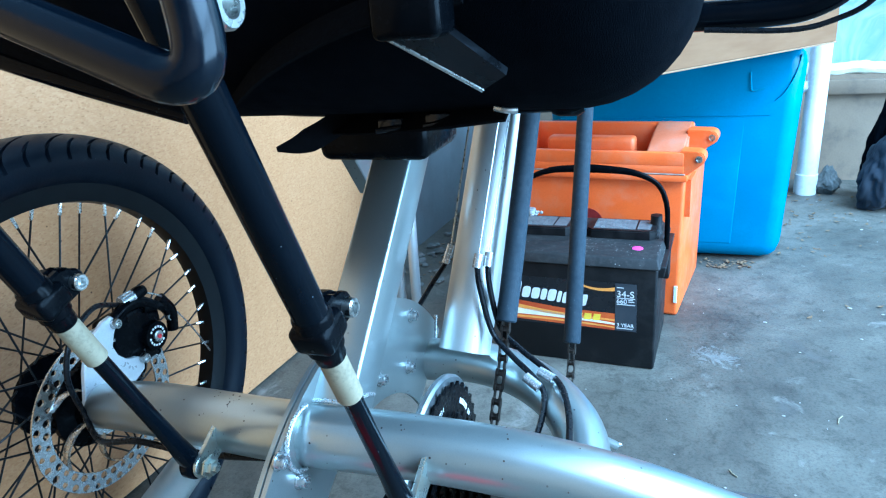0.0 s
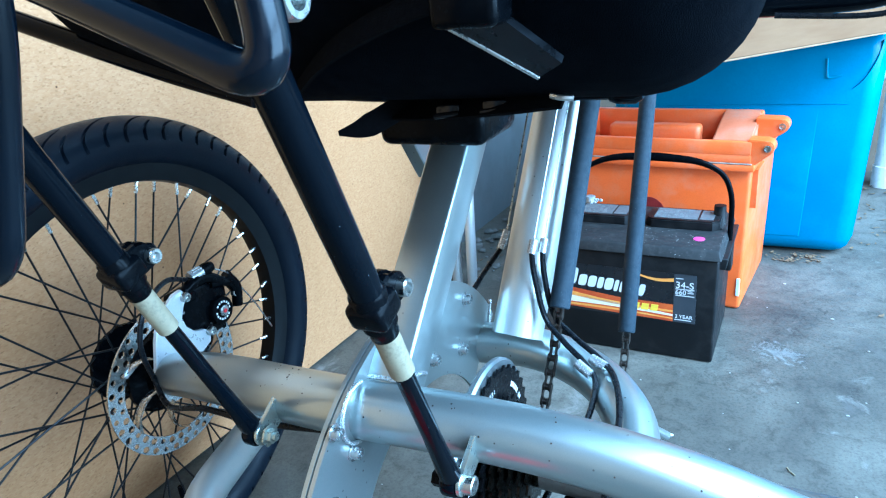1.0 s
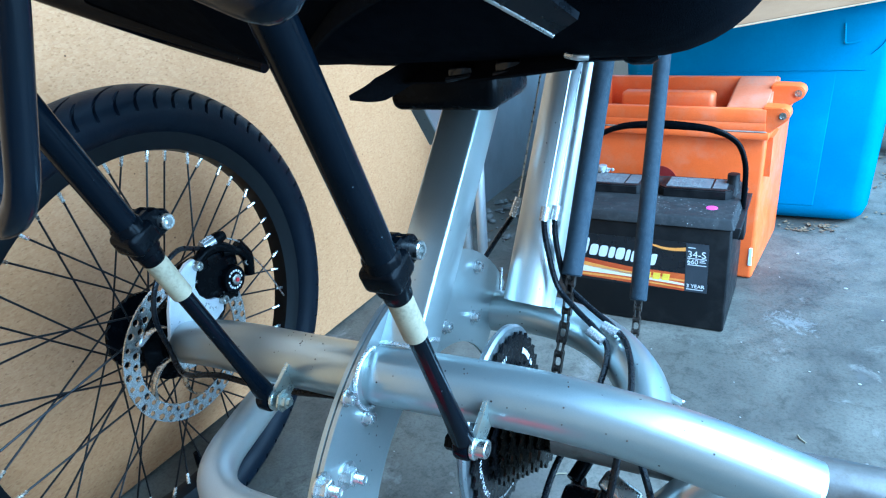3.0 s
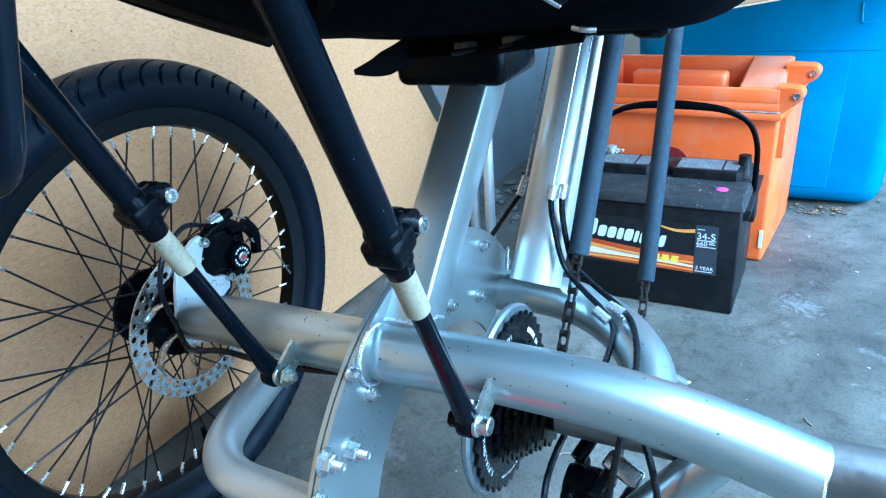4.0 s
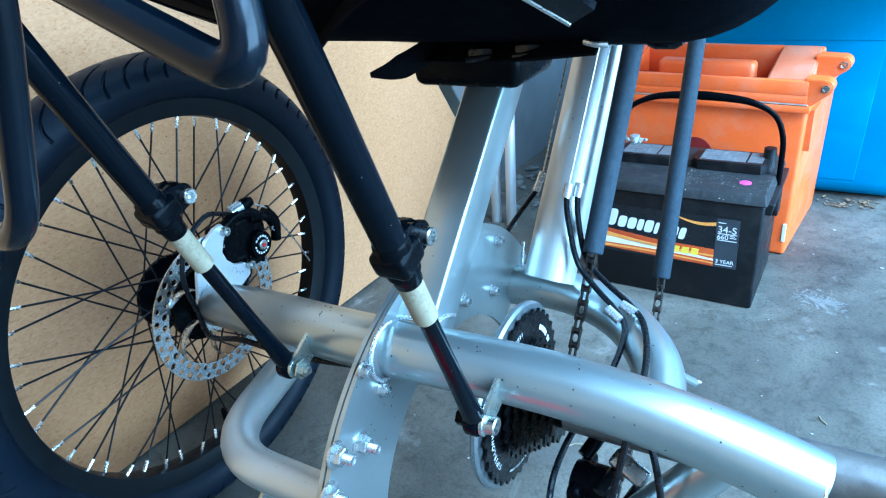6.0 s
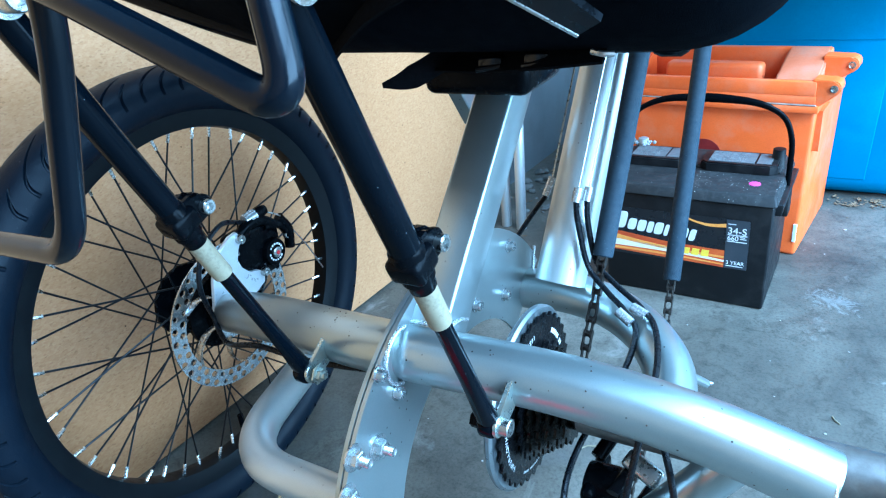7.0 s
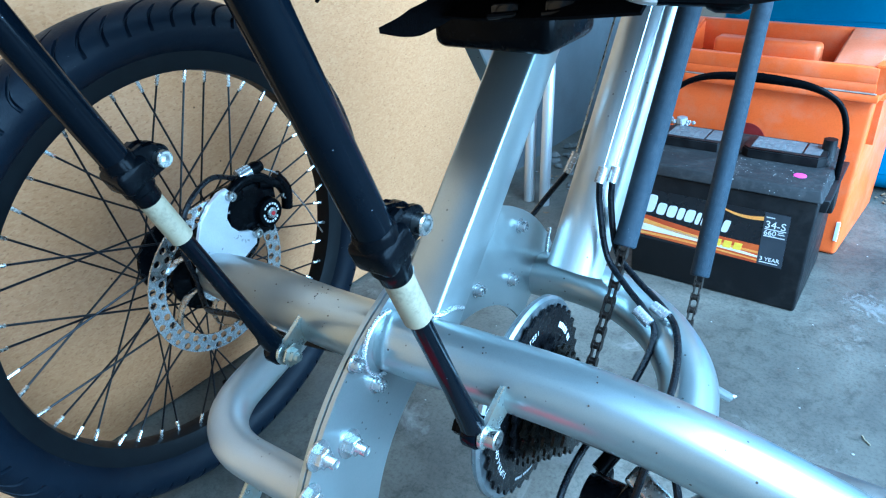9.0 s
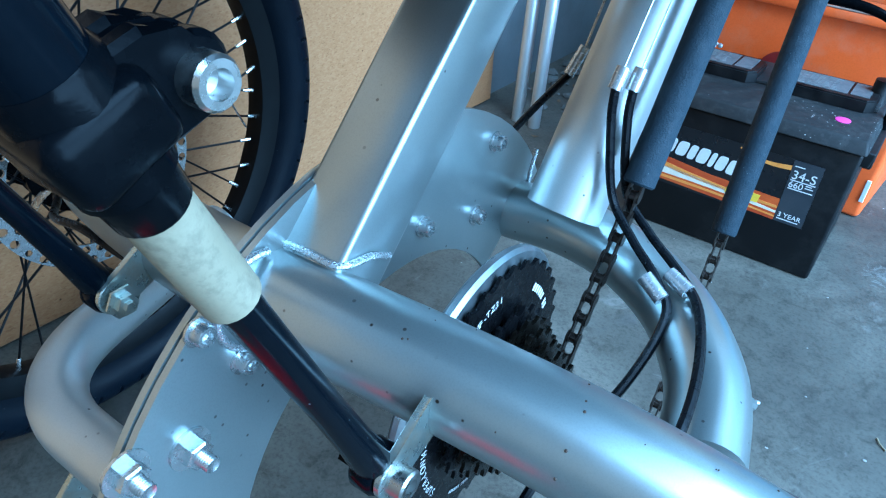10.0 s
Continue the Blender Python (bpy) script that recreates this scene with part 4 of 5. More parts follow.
# derailleur under the axle
DR = Vector((-0.140, 0.640, 0.185))
bm = bmesh.new()
add_lathe(bm, [(0.010, -0.020), (0.0165, -0.018), (0.0180, -0.012), (0.0180, 0.006), (0.0160, 0.012), (0.0080, 0.014), (0.0070, 0.010), (0.0005, 0.010)], DR + Vector((-0.004, -0.002, -0.002)), seg=28)
add_box(bm, DR + Vector((-0.022, -0.026, -0.034)), DR + Vector((-0.010, 0.026, 0.010)), 0.0055, 4)
add_tube(bm, [DR + Vector((-0.016, 0.004, 0.020)), DR + Vector((-0.006, 0.030, 0.034)), DR + Vector((0.004, 0.038, 0.050))], 0.006, 12)
der = part("derailleur", bm, BLACK_PLASTIC, trike, "black and silver rear derailleur")
for dx, dz in ((0.004, 0.004), (0.020, -0.012)):
    bm = tube([DR + Vector((dx, -0.022, dz + 0.010)), DR + Vector((dx + 0.006, 0.006, dz + 0.012)), DR + Vector((dx + 0.014, 0.026, dz - 0.004))], 0.0052, 12, flat=0.55)
    part("link", bm, GLOSS_PLASTIC, der, "black linkage arm")
PM = Matrix.Translation((-0.119, 0.644, 0.206)) @ Matrix.Rotation(radians(38), 4, "X") @ Matrix.Rotation(radians(-24), 4, "Z")
part("arm", box((-0.017, -0.008, -0.004), (0.015, 0.008, 0.004), 0.0035, 3), STEEL, der, "silver parallelogram arm", m=PM)
part("pivot_bolt", bolt_mesh(0.0085), STEEL, der, m=Matrix.Translation(DR + Vector((0.008, -0.004, -0.022))))
part("pivot_bolt", bolt_mesh(0.0065), STEEL, der, m=Matrix.Translation(DR + Vector((0.026, 0.010, -0.006))))
part("adjuster", tube([DR + Vector((-0.008, -0.030, 0.004)), DR + Vector((-0.008, -0.042, 0.000))], 0.0034, 10), STEEL, der)
bm = bmesh.new()
add_slab_x(bm, [(0.60, 0.10), (0.62, 0.092), (0.655, 0.165), (0.64, 0.175)], -0.136, -0.134)
part("cage", bm, SPROCKET, der)
for y, z in ((0.612, 0.105), (0.638, 0.158)):
    part("jockey_wheel", lathe([(0.004, -0.003), (0.013, -0.003), (0.015, 0), (0.013, 0.003), (0.004, 0.003)], (-0.142, y, z), seg=22), BLACK_PLASTIC, der)

# gear and brake cables with their clips
part("cable", tube(spline([(-0.2082, 0.779, 0.3680), (-0.2060, 0.774, 0.3500), (-0.196, 0.766, 0.315), (-0.176, 0.757, 0.300), (-0.150, 0.744, 0.289), (-0.132, 0.72, 0.287), (-0.118, 0.67, 0.285), (-0.115, 0.62, 0.27), (-0.12, 0.585, 0.20), (-0.115, 0.60, 0.12)], 8), 0.0026, 10), CABLE, trike)
part("cable", tube(spline([(-0.2158, 0.772, 0.3690), (-0.2130, 0.768, 0.3500), (-0.201, 0.758, 0.314), (-0.181, 0.747, 0.298), (-0.160, 0.734, 0.288), (-0.148, 0.722, 0.276), (-0.152, 0.69, 0.25), (-0.17, 0.64, 0.215), (-0.165, 0.59, 0.20), (-0.155, 0.58, 0.13)], 8), 0.0026, 10), CABLE, trike)
part("cable", tube(spline([(-0.110, 0.640, 0.262), (-0.088, 0.600, 0.235), (-0.081, 0.585, 0.17), (-0.07, 0.60, 0.10)], 8), 0.0026, 10), CABLE, trike)
for a, b in (((-0.156, 0.7405, 0.290), (-0.143, 0.735, 0.2875)), ((-0.166, 0.732, 0.2885), (-0.153, 0.726, 0.283))):
    part("cable_clip", tube([a, b], 0.0044, 14), CHROME, trike, "small chrome cable clip")
for a in ((-0.2075, 0.7840, 0.3780), (-0.2150, 0.7770, 0.3790)):
    part("cable_clip", tube([Vector(a) - Vector((0.001, 0.006, 0.011)), Vector(a)], 0.0040, 12), CHROME, trike, "small chrome cable clip")
    part("inner_wire", tube([Vector(a), Vector(a) + Vector((0.014, 0.122, 0.215))], 0.0005, 6), STEEL, trike)
part("cable", tube(spline([(-0.262, 0.815, 0.352), (-0.272, 0.795, 0.335), (-0.285, 0.77, 0.31)], 8), 0.0024, 10), CABLE, trike)
part("cable_end_cap", tube([(-0.262, 0.814, 0.352), (-0.258, 0.824, 0.368)], 0.0036, 12), CHROME, trike)
part("inner_wire", tube([(-0.258, 0.824, 0.368), (-0.240, 0.93, 0.585)], 0.0009, 6), STEEL, trike)

# seat of black fabric over a tube frame
SEAT_X, HALF = -0.265, 0.226
profile = spline([(0, 1.02, 0.615), (0, 0.90, 0.575), (0, 0.77, 0.545), (0, 0.69, 0.531), (0, 0.635, 0.529), (0, 0.575, 0.545), (0, 0.520, 0.61), (0, 0.455, 0.74), (0, 0.39, 0.90)], 6)


def seat_shell():
    bm = bmesh.new()
    nx = 40
    fr = frames_along(profile)[1]
    layers = []
    for off in (0.0, 0.035):
        rows = []
        for p, (t, u, w) in zip(profile, fr):
            nrm = Vector((0, -t.z, t.y))
            if nrm.z < 0:
                nrm = -nrm
            row = []
            for i in range(nx + 1):
                s = math.sin(math.pi * (i / nx - 0.5))
                # flat below, turned up at the sides in a round
                turned = min(0.0598, max(0.0, HALF * abs(s) - (HALF - 0.06)))
                lift = 0.06 - math.sqrt(0.0036 - turned * turned)
                # the far side slopes up
                lift = max(lift, 0.27 * max(0.0, -0.335 - SEAT_X - HALF * s))
                row.append(bm.verts.new(p + Vector((SEAT_X + HALF * s, 0, 0)) + nrm * (lift + off * (1 - 0.6 * abs(s) ** 6))))
            rows.append(row)
        layers.append(rows)
    for rows, flip in ((layers[0], False), (layers[1], True)):
        for a, b in zip(rows, rows[1:]):
            for i in range(nx):
                q = (a[i], a[i + 1], b[i + 1], b[i])
                bm.faces.new(q[::-1] if flip else q)
    lo, hi = layers
    rim_lo = [r[0] for r in lo] + lo[-1][1:] + [r[-1] for r in lo[-2::-1]] + lo[0][-2:0:-1]
    rim_hi = [r[0] for r in hi] + hi[-1][1:] + [r[-1] for r in hi[-2::-1]] + hi[0][-2:0:-1]
    for i in range(len(rim_lo)):
        j = (i + 1) % len(rim_lo)
        bm.faces.new((rim_lo[i], rim_lo[j], rim_hi[j], rim_hi[i]))
    return bm


seat = part("seat", seat_shell(), BLACK_FABRIC, trike, "black padded fabric recumbent seat", angle=60)
# black clamp between post and seat, with straps and buckles under it
bm = box((-0.297, 0.672, 0.4870), (-0.212, 0.742, 0.516), 0.008, 4)
add_box(bm, (-0.288, 0.680, 0.500), (-0.226, 0.738, 0.534), 0.003, 2)
add_box(bm, (-0.236, 0.690, 0.490), (-0.222, 0.735, 0.538), 0.003, 2)
add_box(bm, (-0.275, 0.700, 0.494), (-0.245, 0.728, 0.538), 0.004, 2)
bracket = part("seat_bracket", bm, BLACK_PLASTIC, trike, "black seat clamp bracket")
part("clamp_screw", lathe([(0.004, -0.012), (0.004, 0.0), (0.003, 0.002)], (-0.232, 0.684, 0.506), (0, -1, 0), seg=14), STEEL, bracket)


def strap_mesh(pts, wide, thick, across, tip=1.0):
    """A flat strap swept along points; across: the way of its width; tip: how wide its first end stays."""
    pts = spline(pts, 8)
    across = Vector(across).normalized()
    bm = bmesh.new()
    rings = []
    for i, p in enumerate(pts):
        t = (pts[min(i + 1, len(pts) - 1)] - pts[max(i - 1, 0)]).normalized()
        a = (across - t * across.dot(t)).normalized()
        n = t.cross(a)
        w = wide * min(1.0, tip + (1 - tip) * i / 9)
        rings.append([bm.verts.new(p + u * a * w / 2 + v * n * thick / 2) for u, v in ((-1, -1), (1, -1), (1, 1), (-1, 1))])
    for a, b in zip(rings, rings[1:]):
        for k in range(4):
            bm.faces.new((a[k], a[(k + 1) % 4], b[(k + 1) % 4], b[k]))
    bm.faces.new(rings[0][::-1])
    bm.faces.new(rings[-1])
    return bm


part("strap_end", strap_mesh([(-0.281, 0.600, 0.5130), (-0.266, 0.609, 0.5155), (-0.248, 0.622, 0.525), (-0.226, 0.638, 0.541)], 0.0150, 0.0016, (0.35, 0.2, 0.9), 0.2), WEBBING, seat, "loose black webbing strap end")
part("strap", strap_mesh([(-0.255, 0.630, 0.524), (-0.21, 0.612, 0.5275), (-0.165, 0.598, 0.533), (-0.130, 0.592, 0.5375)], 0.022, 0.0018, (0, 0.8, 0.5)), WEBBING, seat)
part("strap", strap_mesh([(-0.30, 0.580, 0.541), (-0.24, 0.545, 0.572), (-0.18, 0.530, 0.592), (-0.13, 0.528, 0.60)], 0.024, 0.0018, (0, 0.5, 0.8)), WEBBING, seat)
for c in ((-0.204, 0.607, 0.5255), (-0.172, 0.601, 0.529)):
    c = Vector(c)
    bm = box(c + Vector((-0.008, -0.006, -0.004)), c + Vector((0.008, 0.010, 0.005)), 0.0025, 2)
    add_tube(bm, [c + Vector((-0.008, -0.007, -0.002)), c + Vector((0.008, -0.007, 0.0))], 0.0016, 8)
    part("buckle", bm, GLOSS_PLASTIC, seat, "glossy black plastic buckle")
lo_a, lo_b = Vector((-0.163, 0.520, 0.579)), Vector((-0.128, 0.540, 0.553))
hi_a, hi_b = Vector((-0.136, 0.514, 0.582)), Vector((-0.115, 0.532, 0.560))
bm = bmesh.new()
back = Vector((0.0, 0.0035, 0.0025))
ring = [lo_a, lo_b, hi_b, hi_a]
front, rear = [bm.verts.new(p) for p in ring], [bm.verts.new(p + back) for p in ring]
bm.faces.new(front)
bm.faces.new(rear[::-1])
for k in range(4):
    bm.faces.new((front[k], rear[k], rear[(k + 1) % 4], front[(k + 1) % 4]))
stay = part("stay_bar", bm, DARK_STEEL, seat, "dark flat steel stay with an added highlight line")
# thin steel tube added to imitate the highlight along the lower bevel
part("bright_edge", tube([lo_a, lo_b], 0.0011, 8), STEEL, stay)
part("buckle", box(hi_a + Vector((-0.026, -0.012, -0.004)), hi_a + Vector((0.004, 0.010, 0.016)), 0.004, 3), BLACK_PLASTIC, seat, "glossy black plastic buckle")
part("strap_clip", tube(spline([(-0.132, 0.570, 0.540), (-0.126, 0.569, 0.539), (-0.121, 0.571, 0.5385)], 4), 0.0015, 8), STEEL, seat, "small bright strap clip")
part("cross_rail", tube(rounded([(-0.42, 0.66, 0.550), (-0.31, 0.635, 0.533), (-0.14, 0.632, 0.5325), (-0.10, 0.63, 0.534)], 0.05, 8), 0.0065, 14), BLACK_GLOSS, seat)
part("rail_end", lathe([(0.0070, -0.004), (0.0085, 0.0), (0.0085, 0.010), (0.006, 0.014)], (-0.112, 0.630, 0.533), seg=16), BLACK_PLASTIC, seat)
# side tubes of the seat frame
for a, b, c in (((-0.62, 0.585, 0.622), (-0.44, 0.600, 0.562), (-0.355, 0.615, 0.534)), ((-0.60, 0.60, 0.645), (-0.45, 0.605, 0.590), (-0.36, 0.62, 0.560))):
    part("seat_tube", tube(spline([a, b, c], 8), 0.0075, 16), BLACK_GLOSS, seat)
# handlebar under the seat, with its cable
part("handlebar", tube(spline([(-0.16, 0.95, 0.556), (-0.05, 0.95, 0.555), (0.02, 0.95, 0.556), (0.05, 0.948, 0.562), (0.072, 0.945, 0.578), (0.09, 0.94, 0.62), (0.10, 0.93, 0.72)], 8), 0.0135, 20), BLACK_GLOSS, trike, "black under-seat handlebar")
part("cable", tube(spline([(-0.04, 0.935, 0.544), (0.03, 0.935, 0.540), (0.065, 0.935, 0.547), (0.090, 0.93, 0.562), (0.115, 0.925, 0.60), (0.12, 0.92, 0.68)], 8), 0.0025, 10), CABLE, trike)
part("cable", tube(spline([(-0.03, 0.94, 0.573), (0.03, 0.94, 0.575), (0.06, 0.94, 0.590), (0.075, 0.935, 0.64)], 8), 0.0025, 10), CABLE, trike)

# thin rack rods behind the seat
rack = part("rack", tube(rounded([(-0.132, 0.318, 0.72), (-0.1415, 0.314, 0.598), (-0.155, 0.310, 0.553), (-0.215, 0.316, 0.546), (-0.29, 0.33, 0.56)], 0.011, 8), 0.0029, 16), RACK_BLACK, trike, "black wire luggage rack")
part("rack_rod", tube(rounded([(-0.2192, 0.3156, 0.6339), (-0.1292, 0.3106, 0.6024), (-0.0857, 0.3096, 0.5854), (-0.0927, 0.3156, 0.6069), (-0.1162, 0.3576, 0.7019)], 0.009, 8), 0.0029, 16), RACK_BLACK, rack)

# silver gusset beside the post, welds and a screw end
part("gusset", slab_x([(0.765, 0.475), (0.800, 0.425), (0.812, 0.432), (0.800, 0.478)], -0.337, -0.322, 0.001), SILVER, trike)


def weld(pts, r=0.0017):
    pts = spline(pts, 10)
    rr = [r * (0.94 + 0.06 * random.random()) for k in range(len(pts))]
    part("weld", tube(pts, rr, 8), WELD, trike)


def ring_round(x, r, a0, a1, n=12):
    c = arch(x)
    return [Vector((x, c.y + r * math.cos(a), c.z + r * math.sin(a))) for a in (radians(a0 + (a1 - a0) * k / n) for k in range(n + 1))]


weld(ring_round(-0.2725, 0.0212, 70, 260), 0.0018)
weld([(-0.2735, 0.806, 0.300), (-0.2735, 0.800, 0.282), (-0.2735, 0.797, 0.262), (-0.2735, 0.796, 0.245)])
weld([(-0.278, 0.583, 0.345), (-0.262, 0.582, 0.347), (-0.246, 0.584, 0.346), (-0.243, 0.600, 0.343), (-0.244, 0.612, 0.336)])
weld(ring_round(0.003, 0.0206, 40, 320), 0.0016)
for x in (-0.186, -0.3405):
    weld([(x + 0.002, 0.5685, 0.3375), (x + 0.0025, 0.5715, 0.330), (x + 0.0025, 0.5745, 0.322), (x + 0.002, 0.5775, 0.315)], 0.0022)
RUST = surface("dark_rust_speck", (0.035, 0.022, 0.014), (0.07, 0.045, 0.028), rough=0.9, scale=300)
bm = bmesh.new()
speck = random.Random(11)
for count, xa, xb, low, high in ((34, -0.352, -0.318, 75, 135), (26, -0.52, -0.30, 60, 170), (30, -0.25, -0.02, 60, 190)):
    for _ in range(count):
        x, a = speck.uniform(xa, xb), radians(speck.uniform(low, high))
        near = min(axis, key=lambda p: abs(p.x - x))
        out = Vector((0, math.cos(a), math.sin(a)))
        r = 0.00025 + 0.0005 * speck.random() ** 2
        bmesh.ops.create_icosphere(bm, subdivisions=1, radius=r, matrix=Matrix.Translation(near + Vector((x - near.x, 0, 0)) * 0.5 + out * 0.0209))
tagged(part("rust_specks", bm, RUST, cross, "dark rust and dirt specks"), "dark rust and dirt specks", kind="stuff")
prof = [(0.0018, 0)]
for k in range(9):
    prof += [(0.0020, 0.002 * k + 0.001), (0.0016, 0.002 * k + 0.002)]
part("screw_end", lathe(prof + [(0.001, 0.021)], (-0.098, 0.755, 0.216), Vector((0.3, 0.75, -0.5)), seg=10), STEEL, trike)
part("chain_stay", tube([(-0.118, 0.72, 0.252), (-0.095, 0.757, 0.214)], 0.004, 10), SILVER, trike)

# lower cross tube with a red sleeve, welded to the foot of the plate
low = part("lower_tube", tube([(-0.2735, 0.478, 0.243), (-0.14, 0.478, 0.243)], 0.0150, 28), SILVER, trike, "short silver lower tube")
part("red_sleeve", tube([(-0.2520, 0.478, 0.243), (-0.2515, 0.478, 0.243), (-0.15, 0.478, 0.243)], [0.0150, 0.0163, 0.0163], 28), RED, low, "bright red plastic sleeve")

# small tab with a screw under the rear loop
ring = [(0.532, 0.186), (0.530, 0.166), (0.506, 0.144), (0.497, 0.142), (0.490, 0.148), (0.490, 0.156), (0.497, 0.164), (0.524, 0.189)]
part("lower_tab", slab_x(ring, -0.392, -0.388, 0.0006), TAB_ZINC, trike, "small zinc-plated tab")
part("tab_screw", bolt_mesh(0.006), BOLT_ZINC, trike, m=Matrix.Translation((-0.388, 0.500, 0.152)))

# ---- car battery on the floor ----
B = Matrix.Translation((-0.090, 1.247, 0)) @ Matrix.Rotation(radians(-2), 4, "Z")
battery = thing("car_battery", B @ Vector((-0.125, 0.085, 0)), "dusty black car battery with a folding handle and orange label", "battery")


def taper(lo0, hi0, lo1, hi1, z0, z1, bevel=0.004):
    """A tapered block: one rectangle (x, y) at z0, another at z1."""
    bm = bmesh.new()
    a = [bm.verts.new((x, y, z0)) for x, y in ((lo0[0], lo0[1]), (hi0[0], lo0[1]), (hi0[0], hi0[1]), (lo0[0], hi0[1]))]
    b = [bm.verts.new((x, y, z1)) for x, y in ((lo1[0], lo1[1]), (hi1[0], lo1[1]), (hi1[0], hi1[1]), (lo1[0], hi1[1]))]
    bm.faces.new(a[::-1])
    bm.faces.new(b)
    for i in range(4):
        j = (i + 1) % 4
        bm.faces.new((a[i], a[j], b[j], b[i]))
    if bevel:
        bmesh.ops.bevel(bm, geom=list(bm.edges), offset=bevel, segments=3, affect="EDGES", profile=0.5)
    return bm


PRINT_GREY = surface("faded_print", (0.12, 0.125, 0.125), (0.26, 0.265, 0.265), rough=0.6, scale=80)
case = part("case", taper((-0.250, 0.004), (-0.003, 0.176), (-0.254, 0.0), (0.0, 0.180), 0.0, 0.176), BATT_CASE, battery, m=B)
lid = part("lid", taper((-0.258, -0.005), (0.004, 0.186), (-0.253, 0.004), (-0.001, 0.182), 0.1765, 0.192, 0.003), BATT_TOP, battery, "dust-covered lid", m=B)
part("lid_step", box((-0.245, 0.095, 0.1905), (-0.008, 0.176, 0.197), 0.003, 2), BATT_TOP, lid, m=B)


def vent_cover(x0, x1, y0, y1, z0, z1, cut=0.010):
    bm = bmesh.new()
    ring = [(x0, y0 + cut), (x0 + cut, y0), (x1 - cut, y0), (x1, y0 + cut), (x1, y1 - cut), (x1 - cut, y1), (x0 + cut, y1), (x0, y1 - cut)]
    lo = [bm.verts.new((x, y, z0)) for x, y in ring]
    hi = [bm.verts.new((x, y, z1)) for x, y in ring]
    top = bm.faces.new(hi)
    bm.faces.new(lo[::-1])
    for i in range(8):
        j = (i + 1) % 8
        bm.faces.new((lo[i], lo[j], hi[j], hi[i]))
    bmesh.ops.bevel(bm, geom=list(top.edges), offset=0.002, segments=2, affect="EDGES")
    return bm


for x0, x1 in ((-0.252, -0.150), (-0.126, -0.012)):
    v = part("vent_cover", vent_cover(x0, x1, 0.084, 0.146, 0.1925, 0.207), BATT_CASE, lid, "black vent cover", m=B)
    bm = bmesh.new()
    add_box(bm, (x0 + 0.012, 0.092, 0.2065), (x1 - 0.034, 0.140, 0.2076), 0.0, 1)
    add_box(bm, (x1 - 0.031, 0.094, 0.2065), (x1 - 0.010, 0.139, 0.2076), 0.0, 1)
    part("warning_label", bm, LABEL_GREY, v, "worn grey warning label with unreadable print", m=B)
    bm = bmesh.new()
    for k in range(9):
        for q in range(6):
            a = x0 + 0.014 + 0.0092 * q
            if (k * 5 + q * 3) % 7 and a + 0.008 < x1 - 0.034:
                add_box(bm, (a, 0.0945 + 0.0049 * k, 0.2076), (a + 0.0040 + 0.0035 * ((k * 7 + q * 3) % 4) / 3, 0.0962 + 0.0049 * k, 0.2080))
    part("print", bm, PRINT_GREY, v, "rows of pale print bars", m=B)
part("terminal_post", lathe([(0.012, 0.190), (0.0105, 0.194), (0.0092, 0.222), (0.006, 0.2225)], (-0.016, 0.128, 0), (0, 0, 1), seg=24), BATT_CASE, battery, "black-capped terminal post", m=B)
part("terminal_post", lathe([(0.012, 0.190), (0.0100, 0.194), (0.0085, 0.216), (0.006, 0.217)], (-0.238, 0.155, 0), (0, 0, 1), seg=24), LEAD, battery, "corroded lead terminal post", m=B)
bm = bmesh.new()
for k in range(26):
    c = Vector((-0.238 + random.gauss(0, 0.008), 0.155 + random.gauss(0, 0.008), 0.196 + random.random() * 0.016))
    bmesh.ops.create_icosphere(bm, subdivisions=1, radius=0.002 + 0.003 * random.random(), matrix=Matrix.Translation(c))
part("corrosion", bm, LEAD, battery, "pale crust of corrosion", m=B)
hp = spline([(0.003, 0.094, 0.165), (0.004, 0.094, 0.205), (0.002, 0.094, 0.250), (-0.012, 0.094, 0.283), (-0.045, 0.094, 0.301), (-0.09, 0.094, 0.307), (-0.14, 0.094, 0.308), (-0.19, 0.094, 0.303), (-0.228, 0.094, 0.285), (-0.248, 0.094, 0.255), (-0.254, 0.094, 0.205), (-0.255, 0.094, 0.165)], 6)
handle = part("carry_handle", tube([p for p in hp], [0.0042 + 0.0030 * max(0.0, 1 - abs(i / (len(hp) - 1) - 0.5) * 5) for i in range(len(hp))], 12, flat=0.8), BLACK_PLASTIC, battery, "folding black carry handle", m=B)
part("handle_lug", box((-0.001, 0.080, 0.128), (0.010, 0.110, 0.176), 0.003, 2), BATT_CASE, case, m=B)
part("lid_lip", taper((-0.03, 0.012), (0.008, 0.172), (-0.03, 0.012), (0.011, 0.172), 0.158, 0.1765, 0.002), BATT_CASE, case, m=B)


def front_y(z):
    return 0.004 - 0.004 * z / 0.176


def on_case(name, ring, mat, depth, label=""):
    """A thin printed shape on the case's front, from (x, z)."""
    bm = bmesh.new()
    fr_v = [bm.verts.new((x, front_y(z) - depth, z)) for x, z in ring]
    bk = [bm.verts.new((x, front_y(z) + 0.0004, z)) for x, z in ring]
    bm.faces.new(fr_v)
    bm.faces.new(bk[::-1])
    for i in range(len(ring)):
        j = (i + 1) % len(ring)
        bm.faces.new((fr_v[i], fr_v[j], bk[j], bk[i]))
    return part(name, bm, mat, case, label, m=B)


